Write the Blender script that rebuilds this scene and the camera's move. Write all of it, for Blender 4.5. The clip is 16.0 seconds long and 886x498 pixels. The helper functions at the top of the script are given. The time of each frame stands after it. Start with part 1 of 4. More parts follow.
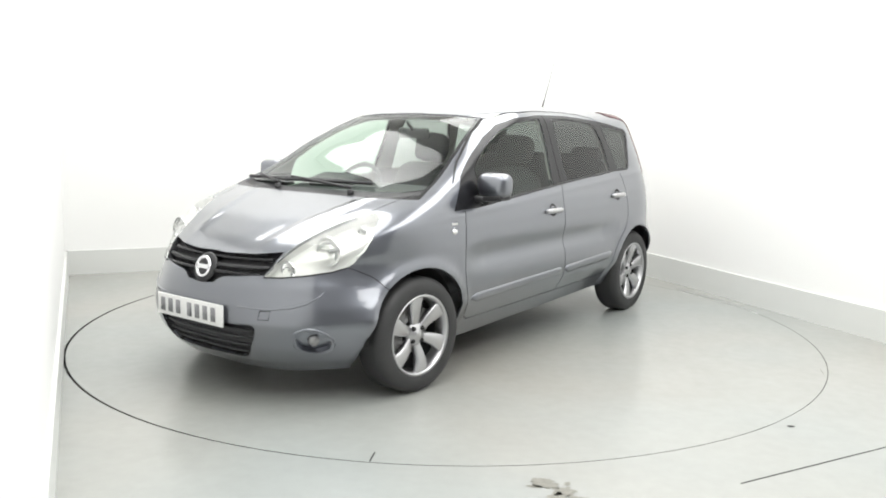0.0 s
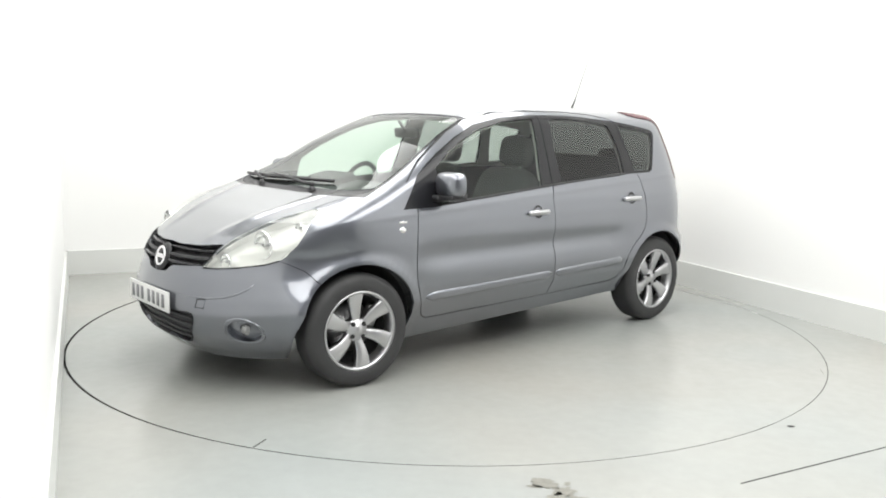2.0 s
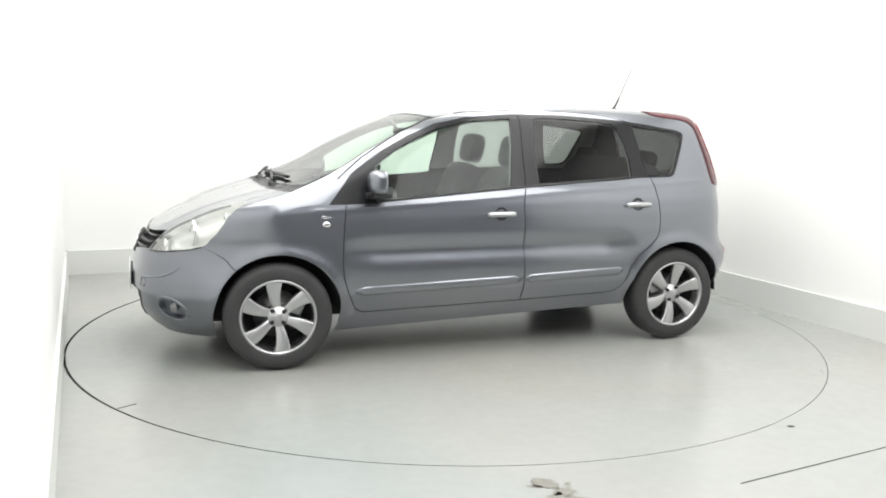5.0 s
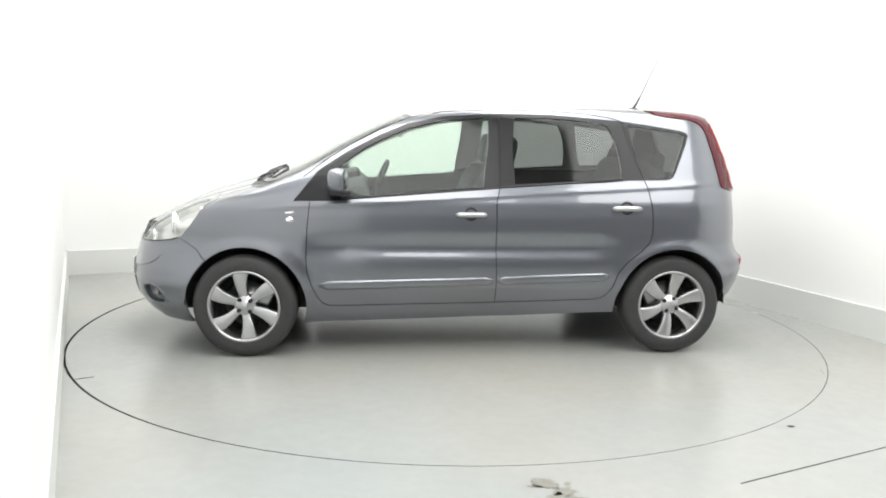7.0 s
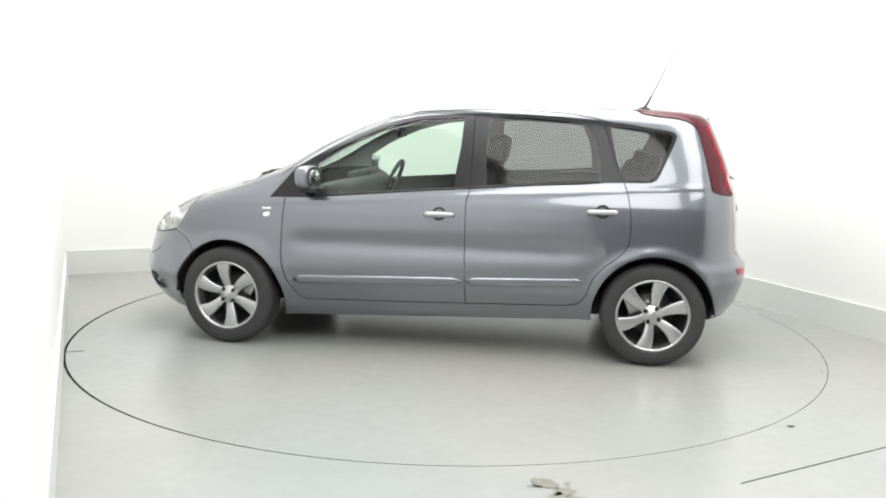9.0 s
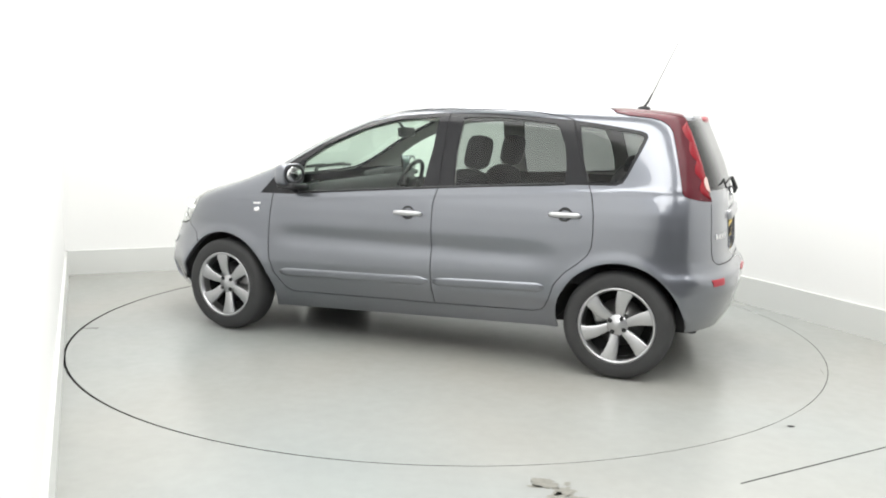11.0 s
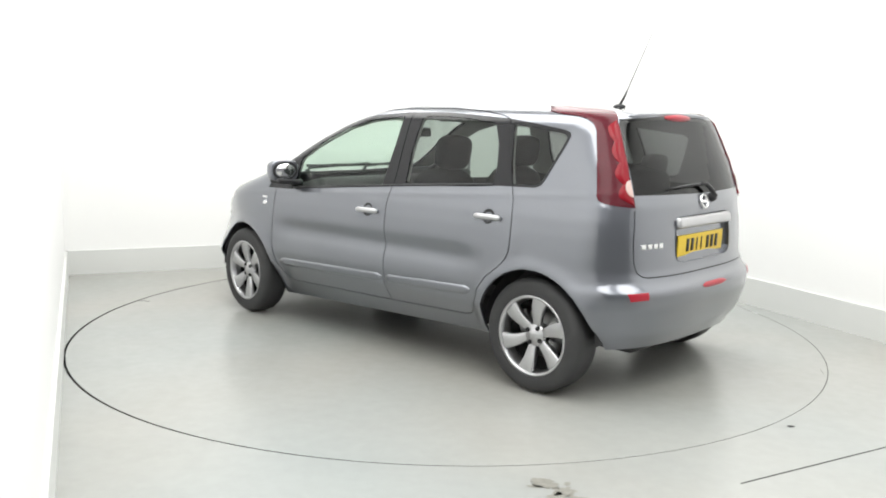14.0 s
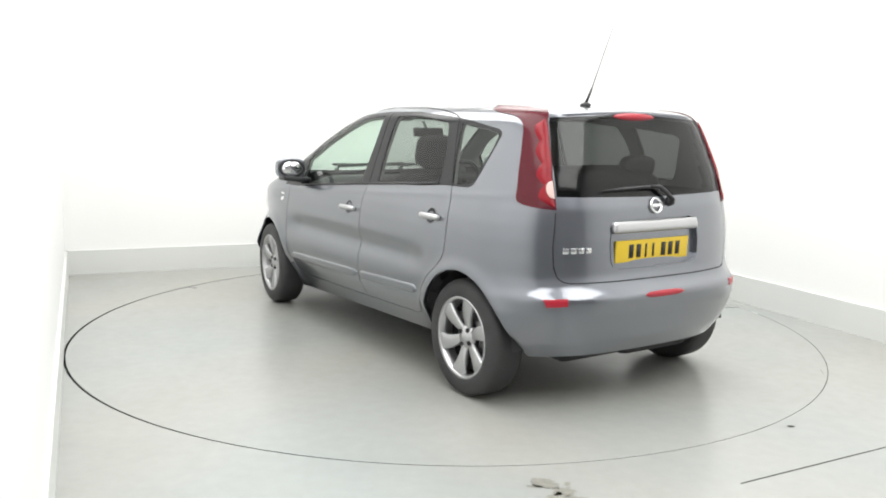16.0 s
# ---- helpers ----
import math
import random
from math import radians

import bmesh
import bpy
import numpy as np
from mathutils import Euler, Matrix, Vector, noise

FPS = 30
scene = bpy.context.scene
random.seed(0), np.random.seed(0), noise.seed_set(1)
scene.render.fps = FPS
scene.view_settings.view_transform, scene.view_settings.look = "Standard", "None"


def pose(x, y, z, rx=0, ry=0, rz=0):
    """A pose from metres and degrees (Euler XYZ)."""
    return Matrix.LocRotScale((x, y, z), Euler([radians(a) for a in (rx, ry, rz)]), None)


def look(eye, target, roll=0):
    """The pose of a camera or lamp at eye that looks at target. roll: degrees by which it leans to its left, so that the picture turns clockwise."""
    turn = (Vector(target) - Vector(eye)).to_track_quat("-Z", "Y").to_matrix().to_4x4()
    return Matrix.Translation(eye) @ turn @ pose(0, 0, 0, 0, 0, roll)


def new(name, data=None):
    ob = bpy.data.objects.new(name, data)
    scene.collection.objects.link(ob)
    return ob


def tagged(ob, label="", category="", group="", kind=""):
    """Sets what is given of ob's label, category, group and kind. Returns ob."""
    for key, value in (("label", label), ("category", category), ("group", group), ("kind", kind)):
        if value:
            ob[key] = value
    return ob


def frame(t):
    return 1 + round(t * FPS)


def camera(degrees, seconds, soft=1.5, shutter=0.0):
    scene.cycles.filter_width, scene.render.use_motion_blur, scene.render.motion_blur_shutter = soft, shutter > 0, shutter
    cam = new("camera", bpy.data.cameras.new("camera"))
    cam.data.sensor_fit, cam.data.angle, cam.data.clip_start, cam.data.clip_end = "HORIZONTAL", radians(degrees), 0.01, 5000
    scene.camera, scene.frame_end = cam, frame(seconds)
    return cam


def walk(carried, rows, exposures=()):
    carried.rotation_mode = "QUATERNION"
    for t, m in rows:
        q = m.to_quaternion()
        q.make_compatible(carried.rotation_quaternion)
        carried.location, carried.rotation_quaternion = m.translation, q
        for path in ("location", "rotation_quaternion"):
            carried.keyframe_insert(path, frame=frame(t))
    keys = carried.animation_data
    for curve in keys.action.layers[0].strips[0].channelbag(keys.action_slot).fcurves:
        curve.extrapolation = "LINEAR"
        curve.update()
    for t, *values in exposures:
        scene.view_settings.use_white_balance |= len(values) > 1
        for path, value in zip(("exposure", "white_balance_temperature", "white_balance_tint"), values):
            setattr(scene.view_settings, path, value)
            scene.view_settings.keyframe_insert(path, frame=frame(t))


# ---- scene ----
cam = camera(55.62, 16.0, soft=1.9)
EYE, AIM = (0.0, -5.749, 1.408), (-0.0289, -0.806, 0.6576)
walk(cam, [(0.0, look(EYE, AIM, 1.116)), (16.0, look(EYE, AIM, 1.116))])

# ---------------------------------------------------------------- light
world = bpy.data.worlds.new("studio_world")
scene.world = world
world.use_nodes = True
world.node_tree.nodes["Background"].inputs[0].default_value = (1, 1, 1, 1)
world.node_tree.nodes["Background"].inputs[1].default_value = 0.3
scene.view_settings.exposure = 0.0

# the room is turned against the camera: A runs to the back wall, N to the right wall
TURN = 23.7
AX = Vector((-math.sin(radians(TURN)), math.cos(radians(TURN)), 0))
NX = Vector((math.cos(radians(TURN)), math.sin(radians(TURN)), 0))
N_LEFT, N_RIGHT, A_BACK, A_FRONT, ROOM_H = -2.47, 2.60, 2.77, -6.3, 3.5


def room(n, a, z=0.0):
    return NX * n + AX * a + Vector((0, 0, z))


def unseen_ceiling_light(n, a, size_n, size_a, watts):
    lamp = bpy.data.lights.new("unseen_ceiling_light", "AREA")
    lamp.shape, lamp.size, lamp.size_y, lamp.energy = "RECTANGLE", size_n, size_a, watts
    lamp.color = (1.0, 1.0, 0.985)
    ob = new("unseen_ceiling_light", lamp)
    ob.matrix_world = Matrix.Translation(room(n, a, ROOM_H - 0.06)) @ pose(0, 0, 0, 0, 0, TURN)
    return ob


# unseen ceiling lights, a run added along each side to brighten the walls
unseen_ceiling_light(N_LEFT + 1.30, -1.75, 1.7, 8.4, 187)
unseen_ceiling_light(N_RIGHT - 1.30, -1.75, 1.7, 8.4, 187)


# ---------------------------------------------------------------- materials
def material(name, color, rough=0.5, metal=0.0, coat=0.0, vary=0.08, scale=6.0, bump=0.0, bump_scale=120.0, **extra):
    m = bpy.data.materials.new(name)
    m.use_nodes = True
    nt = m.node_tree
    b = nt.nodes["Principled BSDF"]
    b.inputs["Roughness"].default_value = rough
    b.inputs["Metallic"].default_value = metal
    b.inputs["Coat Weight"].default_value = coat
    b.inputs["Coat Roughness"].default_value = 0.04
    for key, value in extra.items():
        b.inputs[key.replace("_", " ")].default_value = value
    at = nt.nodes.new("ShaderNodeTexCoord").outputs["Object"]
    tex = nt.nodes.new("ShaderNodeTexNoise")
    tex.inputs["Scale"].default_value, tex.inputs["Detail"].default_value = scale, 8
    nt.links.new(at, tex.inputs["Vector"])
    ramp = nt.nodes.new("ShaderNodeMapRange")
    ramp.inputs["To Min"].default_value, ramp.inputs["To Max"].default_value = 1 - vary, 1 + vary
    nt.links.new(tex.outputs["Fac"], ramp.inputs["Value"])
    mul = nt.nodes.new("ShaderNodeVectorMath")
    mul.operation = "SCALE"
    mul.inputs[0].default_value = color
    nt.links.new(ramp.outputs["Result"], mul.inputs["Scale"])
    nt.links.new(mul.outputs["Vector"], b.inputs["Base Color"])
    if bump:
        fine = nt.nodes.new("ShaderNodeTexNoise")
        fine.inputs["Scale"].default_value, fine.inputs["Detail"].default_value = bump_scale, 4
        nt.links.new(at, fine.inputs["Vector"])
        bp = nt.nodes.new("ShaderNodeBump")
        bp.inputs["Strength"].default_value, bp.inputs["Distance"].default_value = bump, 0.002
        nt.links.new(fine.outputs["Fac"], bp.inputs["Height"])
        nt.links.new(bp.outputs["Normal"], b.inputs["Normal"])
    return m


PAINT = material("grey_metallic_paint", (0.184, 0.194, 0.220), 0.28, 0.92, 1.0, 0.03, 3, 0.03, 900, Coat_IOR=1.75, Coat_Roughness=0.04)
BLACK = material("black_plastic", (0.018, 0.018, 0.02), 0.45, bump=0.15, bump_scale=400)
GLOSSBLACK = material("black_gloss_trim", (0.012, 0.012, 0.014), 0.22, Specular_IOR_Level=0.35)
RUBBER = material("tyre_rubber", (0.034, 0.034, 0.035), 0.62, vary=0.25, scale=9, bump=0.3, bump_scale=200)
ALLOY = material("bright_alloy", (0.52, 0.52, 0.53), 0.33, 1.0, vary=0.04)
CHROME = material("chrome", (0.85, 0.85, 0.86), 0.07, 1.0, vary=0.01)
UNDER = material("dark_underbody", (0.02, 0.02, 0.021), 0.8, vary=0.3, scale=12)
# dark tone of the unseen end wall, set to darken reflections in the paint
ENDGREY = material("unseen_end_wall_grey", (0.18, 0.182, 0.19), 0.6, vary=0.1, scale=1.5)
WALLWHITE = material("white_wall_paint", (0.86, 0.86, 0.85), 0.6, vary=0.015, scale=0.8, bump=0.06, bump_scale=60)
PLINTH = material("pale_grey_plinth_paint", (0.66, 0.67, 0.65), 0.5, vary=0.05, scale=1.5, bump=0.05, bump_scale=50)
WORN = material("flaked_floor_paint", (0.21, 0.205, 0.18), 0.7, vary=0.3, scale=30, bump=0.3, bump_scale=90)
LINING = material("dark_grey_cabin_lining", (0.06, 0.06, 0.063), 0.85, bump=0.12, bump_scale=160)
PALELINING = material("pale_grey_headlining", (0.42, 0.42, 0.40), 0.9, bump=0.08, bump_scale=160)
FABRIC = material("charcoal_seat_fabric", (0.055, 0.055, 0.06), 0.95, vary=0.2, scale=60, bump=0.25, bump_scale=220)
REDLENS = material("red_lamp_lens", (0.23, 0.006, 0.014), 0.25, 0.0, 0.1, 0.15, 14, Specular_IOR_Level=0.25)
DARKRED = material("dark_red_lamp_lens", (0.085, 0.007, 0.014), 0.25, 0.0, 0.1, 0.1, 14, Specular_IOR_Level=0.25)
REFLECT = material("red_reflector", (0.36, 0.012, 0.028), 0.3, 0.0, 0.1, 0.1, 60)
YELLOW = material("yellow_plate", (0.72, 0.50, 0.03), 0.4, vary=0.03)
# black ink paled to grey: the front plate's glare is in the colour
PLATEGLARE = material("glare_paled_plate_ink", (0.22, 0.22, 0.23), 0.4)
PLATEWHITE = material("white_plate", (0.78, 0.78, 0.77), 0.35, vary=0.03)
INK = material("black_plate_ink", (0.012, 0.012, 0.012), 0.5)
SILVERBOWL = material("silvered_lamp_bowl", (0.74, 0.74, 0.73), 0.3, 0.6, vary=0.05)
FOGGLASS = material("fog_lamp_glass", (0.30, 0.30, 0.30), 0.15, 0.6, vary=0.05)
PINKLENS = material("pink_clear_lens", (0.62, 0.46, 0.42), 0.2, vary=0.08, scale=40)
DISC = material("brake_disc_steel", (0.40, 0.40, 0.40), 0.4, 1.0, vary=0.2, scale=20)


def glass(name, tint, rough=0.04, gloss=1.0):
    m = bpy.data.materials.new(name)
    m.use_nodes = True
    nt = m.node_tree
    nt.nodes.clear()
    out = nt.nodes.new("ShaderNodeOutputMaterial")
    mix, clear, shine, face = (nt.nodes.new("ShaderNode" + k) for k in ("MixShader", "BsdfTransparent", "BsdfGlossy", "LayerWeight"))
    power, gain = nt.nodes.new("ShaderNodeMath"), nt.nodes.new("ShaderNodeMath")
    power.operation, gain.operation = "POWER", "MULTIPLY_ADD"
    power.inputs[1].default_value, gain.inputs[1].default_value, gain.inputs[2].default_value = 4.5, 0.75, 0.03
    clear.inputs["Color"].default_value = (*tint, 1)
    shine.inputs["Roughness"].default_value = rough
    shine.inputs["Color"].default_value = (gloss, gloss, gloss, 1)
    face.inputs["Blend"].default_value = 0.5
    nt.links.new(face.outputs["Facing"], power.inputs[0])
    nt.links.new(power.outputs[0], gain.inputs[0])
    nt.links.new(gain.outputs[0], mix.inputs[0])
    nt.links.new(clear.outputs[0], mix.inputs[1])
    nt.links.new(shine.outputs[0], mix.inputs[2])
    nt.links.new(mix.outputs[0], out.inputs["Surface"])
    return m


CLEARGLASS = glass("pale_green_window_glass", (0.76, 0.86, 0.79))
BACKGLASS = glass("dark_rear_window_glass", (0.16, 0.168, 0.165))
TINTGLASS = glass("dark_privacy_glass", (0.42, 0.44, 0.43))
LENS = glass("clear_lamp_lens", (0.95, 0.96, 0.94))


def floor_paint():
    """Worn two-tone floor paint: cool grey with broad warmer areas, fine scuffs and uneven gloss."""
    m = bpy.data.materials.new("grey_floor_paint")
    m.use_nodes = True
    nt = m.node_tree
    b = nt.nodes["Principled BSDF"]
    at = nt.nodes.new("ShaderNodeNewGeometry").outputs["Position"]

    def noise_node(scale, detail=6, stretch=None):
        t = nt.nodes.new("ShaderNodeTexNoise")
        t.inputs["Scale"].default_value, t.inputs["Detail"].default_value = scale, detail
        if stretch:
            mp = nt.nodes.new("ShaderNodeMapping")
            mp.inputs["Scale"].default_value = stretch
            nt.links.new(at, mp.inputs["Vector"])
            nt.links.new(mp.outputs[0], t.inputs["Vector"])
        else:
            nt.links.new(at, t.inputs["Vector"])
        return t.outputs["Fac"]

    def spread(value, lo, hi, a, c):
        r = nt.nodes.new("ShaderNodeMapRange")
        for k, v in (("From Min", lo), ("From Max", hi), ("To Min", a), ("To Max", c)):
            r.inputs[k].default_value = v
        nt.links.new(value, r.inputs["Value"])
        return r.outputs["Result"]

    mix = nt.nodes.new("ShaderNodeMix")
    mix.data_type = "RGBA"
    mix.inputs["A"].default_value = (0.330, 0.350, 0.341, 1)
    mix.inputs["B"].default_value = (0.356, 0.349, 0.322, 1)
    nt.links.new(spread(noise_node(0.45, 2), 0.35, 0.68, 0, 1), mix.inputs["Factor"])
    dirt = nt.nodes.new("ShaderNodeVectorMath")
    dirt.operation = "SCALE"
    nt.links.new(mix.outputs["Result"], dirt.inputs[0])
    grime = nt.nodes.new("ShaderNodeMath")
    grime.operation = "MULTIPLY"
    nt.links.new(spread(noise_node(14, 3), 0.25, 0.8, 0.96, 1.03), grime.inputs[0])
    nt.links.new(spread(noise_node(3.1, 2), 0.2, 0.8, 0.97, 1.02), grime.inputs[1])
    nt.links.new(grime.outputs[0], dirt.inputs["Scale"])
    nt.links.new(dirt.outputs["Vector"], b.inputs["Base Color"])
    b.inputs["Roughness"].default_value = 0.25
    bp = nt.nodes.new("ShaderNodeBump")
    bp.inputs["Strength"].default_value, bp.inputs["Distance"].default_value = 0.05, 0.002
    nt.links.new(noise_node(45, 3), bp.inputs["Height"])
    nt.links.new(bp.outputs["Normal"], b.inputs["Normal"])
    return m


FLOORGREY = floor_paint()


# ---------------------------------------------------------------- mesh helpers
def mesh_of(name, verts, faces, smooth=True):
    me = bpy.data.meshes.new(name)
    me.from_pydata([tuple(v) for v in verts], [], [tuple(f) for f in faces])
    me.update()
    if smooth:
        me.polygons.foreach_set("use_smooth", [True] * len(me.polygons))
    return me


def put(name, me, mat, parent=None, label="", at=None):
    ob = new(name, me)
    me.materials.append(mat)
    if parent is not None:
        ob.parent = parent
    if at is not None:
        ob.matrix_basis = at
    if label:
        ob["label"] = label
    return ob


def part(name, bm, mat, parent=None, label="", at=None, smooth=True):
    me = bpy.data.meshes.new(name)
    bm.normal_update()
    bm.to_mesh(me)
    bm.free()
    if smooth:
        me.polygons.foreach_set("use_smooth", [True] * len(me.polygons))
    return put(name, me, mat, parent, label, at)


def block(sx, sy, sz, bevel=0.0, segments=2, at=None):
    bm = bmesh.new()
    bmesh.ops.create_cube(bm, size=1.0)
    bmesh.ops.scale(bm, vec=(sx, sy, sz), verts=bm.verts)
    if bevel:
        bmesh.ops.bevel(bm, geom=bm.edges[:], offset=bevel, segments=segments, affect="EDGES", profile=0.6)
    if at is not None:
        bmesh.ops.transform(bm, matrix=at, verts=bm.verts)
    return bm


def lathe(profile, steps=64, axis="Y", closed=False):
    """A turned body: profile rows of (radius, place along the axis)."""
    verts, faces, n = [], [], len(profile)
    for k in range(steps):
        a = 2 * math.pi * k / steps
        for r, d in profile:
            x, z = r * math.cos(a), r * math.sin(a)
            verts.append((x, d, z) if axis == "Y" else (x, z, d))
    last = n if closed else n - 1
    for k in range(steps):
        for i in range(last):
            j, kk = (i + 1) % n, (k + 1) % steps
            faces.append((k * n + i, k * n + j, kk * n + j, kk * n + i))
    bm = bmesh.new()
    vs = [bm.verts.new(v) for v in verts]
    for f in faces:
        bm.faces.new([vs[i] for i in f])
    bmesh.ops.remove_doubles(bm, verts=bm.verts, dist=1e-6)
    bmesh.ops.recalc_face_normals(bm, faces=bm.faces)
    return bm


def tube(points, radius, steps=10):
    """A round bar along a line of points."""
    bm = bmesh.new()
    pts = [Vector(p) for p in points]
    rings = []
    for i, p in enumerate(pts):
        d = (pts[min(i + 1, len(pts) - 1)] - pts[max(i - 1, 0)]).normalized()
        side = d.cross(Vector((0, 0, 1)) if abs(d.z) < 0.9 else Vector((1, 0, 0))).normalized()
        up = side.cross(d)
        r = radius[i] if isinstance(radius, (list, tuple)) else radius
        rings.append([bm.verts.new(p + side * r * math.cos(2 * math.pi * k / steps) + up * r * math.sin(2 * math.pi * k / steps)) for k in range(steps)])
    for a, b in zip(rings, rings[1:]):
        for k in range(steps):
            bm.faces.new((a[k], a[(k + 1) % steps], b[(k + 1) % steps], b[k]))
    bm.faces.new(rings[0][::-1])
    bm.faces.new(rings[-1])
    return bm


def empty(name, label, category, at=None, group=""):
    ob = new(name)
    ob.empty_display_size = 0.1
    if at is not None:
        ob.matrix_basis = at
    return tagged(ob, label, category, group)


# ---------------------------------------------------------------- the studio
def slab(corners, z0, z1):
    bm = bmesh.new()
    lo = [bm.verts.new((c.x, c.y, z0)) for c in corners]
    hi = [bm.verts.new((c.x, c.y, z1)) for c in corners]
    bm.faces.new(lo[::-1]), bm.faces.new(hi)
    for i in range(len(corners)):
        j = (i + 1) % len(corners)
        bm.faces.new((lo[i], lo[j], hi[j], hi[i]))
    bmesh.ops.recalc_face_normals(bm, faces=bm.faces)
    return bm


def wall_line(inner, outer, z0, z1, name, mat, label):
    """A wall or skirting that follows two matching lines of plan points."""
    bm = bmesh.new()
    rows = [[bm.verts.new((p.x, p.y, z)) for p in line] for line, z in ((inner, z0), (inner, z1), (outer, z1), (outer, z0))]
    for a, b in zip(rows, rows[1:] + rows[:1]):
        for i in range(len(inner) - 1):
            bm.faces.new((a[i], a[i + 1], b[i + 1], b[i]))
    bm.faces.new([r[0] for r in rows]), bm.faces.new([r[-1] for r in rows])
    bmesh.ops.recalc_face_normals(bm, faces=bm.faces)
    return tagged(part(name, bm, mat, smooth=False), label, "wall", kind="structure")


RING = 2.45


def studio():
    W = 0.12
    full = [room(N_LEFT, A_FRONT), room(N_RIGHT, A_FRONT), room(N_RIGHT, A_BACK), room(N_LEFT, A_BACK)]
    # floor: the sheet round the turntable, with a round hole
    bm = bmesh.new()
    n = 160
    # the pit sits a few millimetres off the disc's centre, so the gap is wider on one side
    ring = [bm.verts.new((-0.0055 + RING * math.cos(2 * math.pi * k / n), -0.001 + RING * math.sin(2 * math.pi * k / n), 0)) for k in range(n)]
    out = [bm.verts.new(c) for c in full]
    edges = [bm.edges.new((ring[k], ring[(k + 1) % n])) for k in range(n)] + [bm.edges.new((out[k], out[(k + 1) % 4])) for k in range(4)]
    bmesh.ops.triangle_fill(bm, use_beauty=True, edges=edges)
    bmesh.ops.recalc_face_normals(bm, faces=bm.faces)
    # the collar's dark colour stands in for shade inside the gap
    collar = bmesh.new()
    rows = [[collar.verts.new((v.co.x, v.co.y, z)) for v in ring] for z in (-0.0015, -0.06)]
    for k in range(n):
        collar.faces.new((rows[0][k], rows[0][(k + 1) % n], rows[1][(k + 1) % n], rows[1][k]))
    tagged(part("floor_collar", collar, UNDER), "dark steel collar of the turntable pit", "floor", kind="structure")
    tagged(part("floor", bm, FLOORGREY, smooth=False), "pale grey painted studio floor with scuffs", "floor", kind="structure")
    tagged(part("floor_pit", slab([c * 1.0 for c in full], -0.12, -0.06), UNDER, smooth=False), "dark pit below the turntable gap", "floor", kind="structure")
    # the back wall runs round into the right-hand one in a curve
    def bend(r, t):
        c = room(N_RIGHT - r, A_BACK - r)
        return [c + (AX * math.cos(radians(k * 90 / 24)) + NX * math.sin(radians(k * 90 / 24))) * (r + t) for k in range(25)]

    R = 0.9
    wall_line([full[3]] + bend(R, 0), [full[3] + AX * W] + bend(R, W), -0.12, ROOM_H, "wall_north", WALLWHITE, "plain white painted studio wall with a curved corner")
    wall_line([full[3] - AX * 0.02] + bend(R, -0.02), [full[3]] + bend(R, 0), 0.0, 0.215, "baseboard_north", PLINTH, "low grey painted plinth along the studio wall")
    full[2] = room(N_RIGHT, A_BACK - R)
    # wall_south stays out of view; its dark grey only shapes the car's reflections
    for name, a, b, o in (("wall_east", full[2], full[1], NX), ("wall_south", full[1], full[0], -AX), ("wall_west", full[0], full[3], -NX)):
        wall_line([a, b], [a + o * W, b + o * W], -0.12, ROOM_H, name, ENDGREY if name == "wall_south" else WALLWHITE, "dark grey end wall with the entrance" if name == "wall_south" else "plain white painted studio wall")
    for name, a, b, o in (("baseboard_east", full[2], full[1], -NX), ("baseboard_west", full[0], full[3], NX)):
        wall_line([a, b], [a + o * 0.02, b + o * 0.02], 0.0, 0.215, name, PLINTH, "low grey painted plinth along the studio wall")
    tagged(part("ceiling", slab([room(N_LEFT, A_FRONT), room(N_RIGHT, A_FRONT), room(N_RIGHT, A_BACK), room(N_LEFT, A_BACK)], ROOM_H, ROOM_H + 0.1), WALLWHITE, smooth=False), "plain white studio ceiling", "ceiling", kind="structure")


studio()


def turntable():
    top = empty("turntable", "round pale grey painted car turntable set flush into the floor", "turntable")
    part("disc", lathe([(0.0, 0.0), (RING - 0.034, 0.0), (RING - 0.034, -0.05), (0.0, -0.05)], 160, "Z"), FLOORGREY, top, smooth=False)
    part("edge_ring", lathe([(RING - 0.034, 0.0), (RING - 0.010, 0.0), (RING - 0.008, -0.0015)], 160, "Z"), FLOORGREY, top, smooth=False)
    # the disc's side is dark too, as painted shade in the gap
    part("edge_wall", lathe([(RING - 0.008, -0.0015), (RING - 0.008, -0.05)], 160, "Z"), UNDER, top, "dark steel edge of the disc")
    # a short radial joint in the disc's rim
    for a, long in ((-151.0, 0.10), (75.0, 0.14)):
        part("joint", block(long, 0.006, 0.002), UNDER, top, "short dark joint in the rim", pose(0, 0, 0, 0, 0, a) @ pose(RING - 0.01 - long / 2, 0, 0.0008), smooth=False)
    return top


turntable_thing = turntable()


def blotch(name, cx, cy, r, mat, label, stretch=1.0, turn=0.0, seed=1):
    """A worn patch: a thin ragged sheet on the floor."""
    rnd = random.Random(seed)
    bm = bmesh.new()
    n = 44
    rim = []
    for k in range(n):
        a = 2 * math.pi * k / n
        q = r * (0.72 + 0.28 * noise.noise(Vector((math.cos(a) * 1.7 + seed, math.sin(a) * 1.7, 0.3 * seed))) + rnd.uniform(-0.16, 0.16))
        rim.append(bm.verts.new((q * stretch * math.cos(a), q * math.sin(a), 0)))
    mid = bm.verts.new((0, 0, 0))
    for k in range(n):
        bm.faces.new((mid, rim[k], rim[(k + 1) % n]))
    return tagged(part(name, bm, mat, None, "", pose(cx, cy, 0.0012, 0, 0, turn), smooth=False), label, "floor mark", kind="structure")


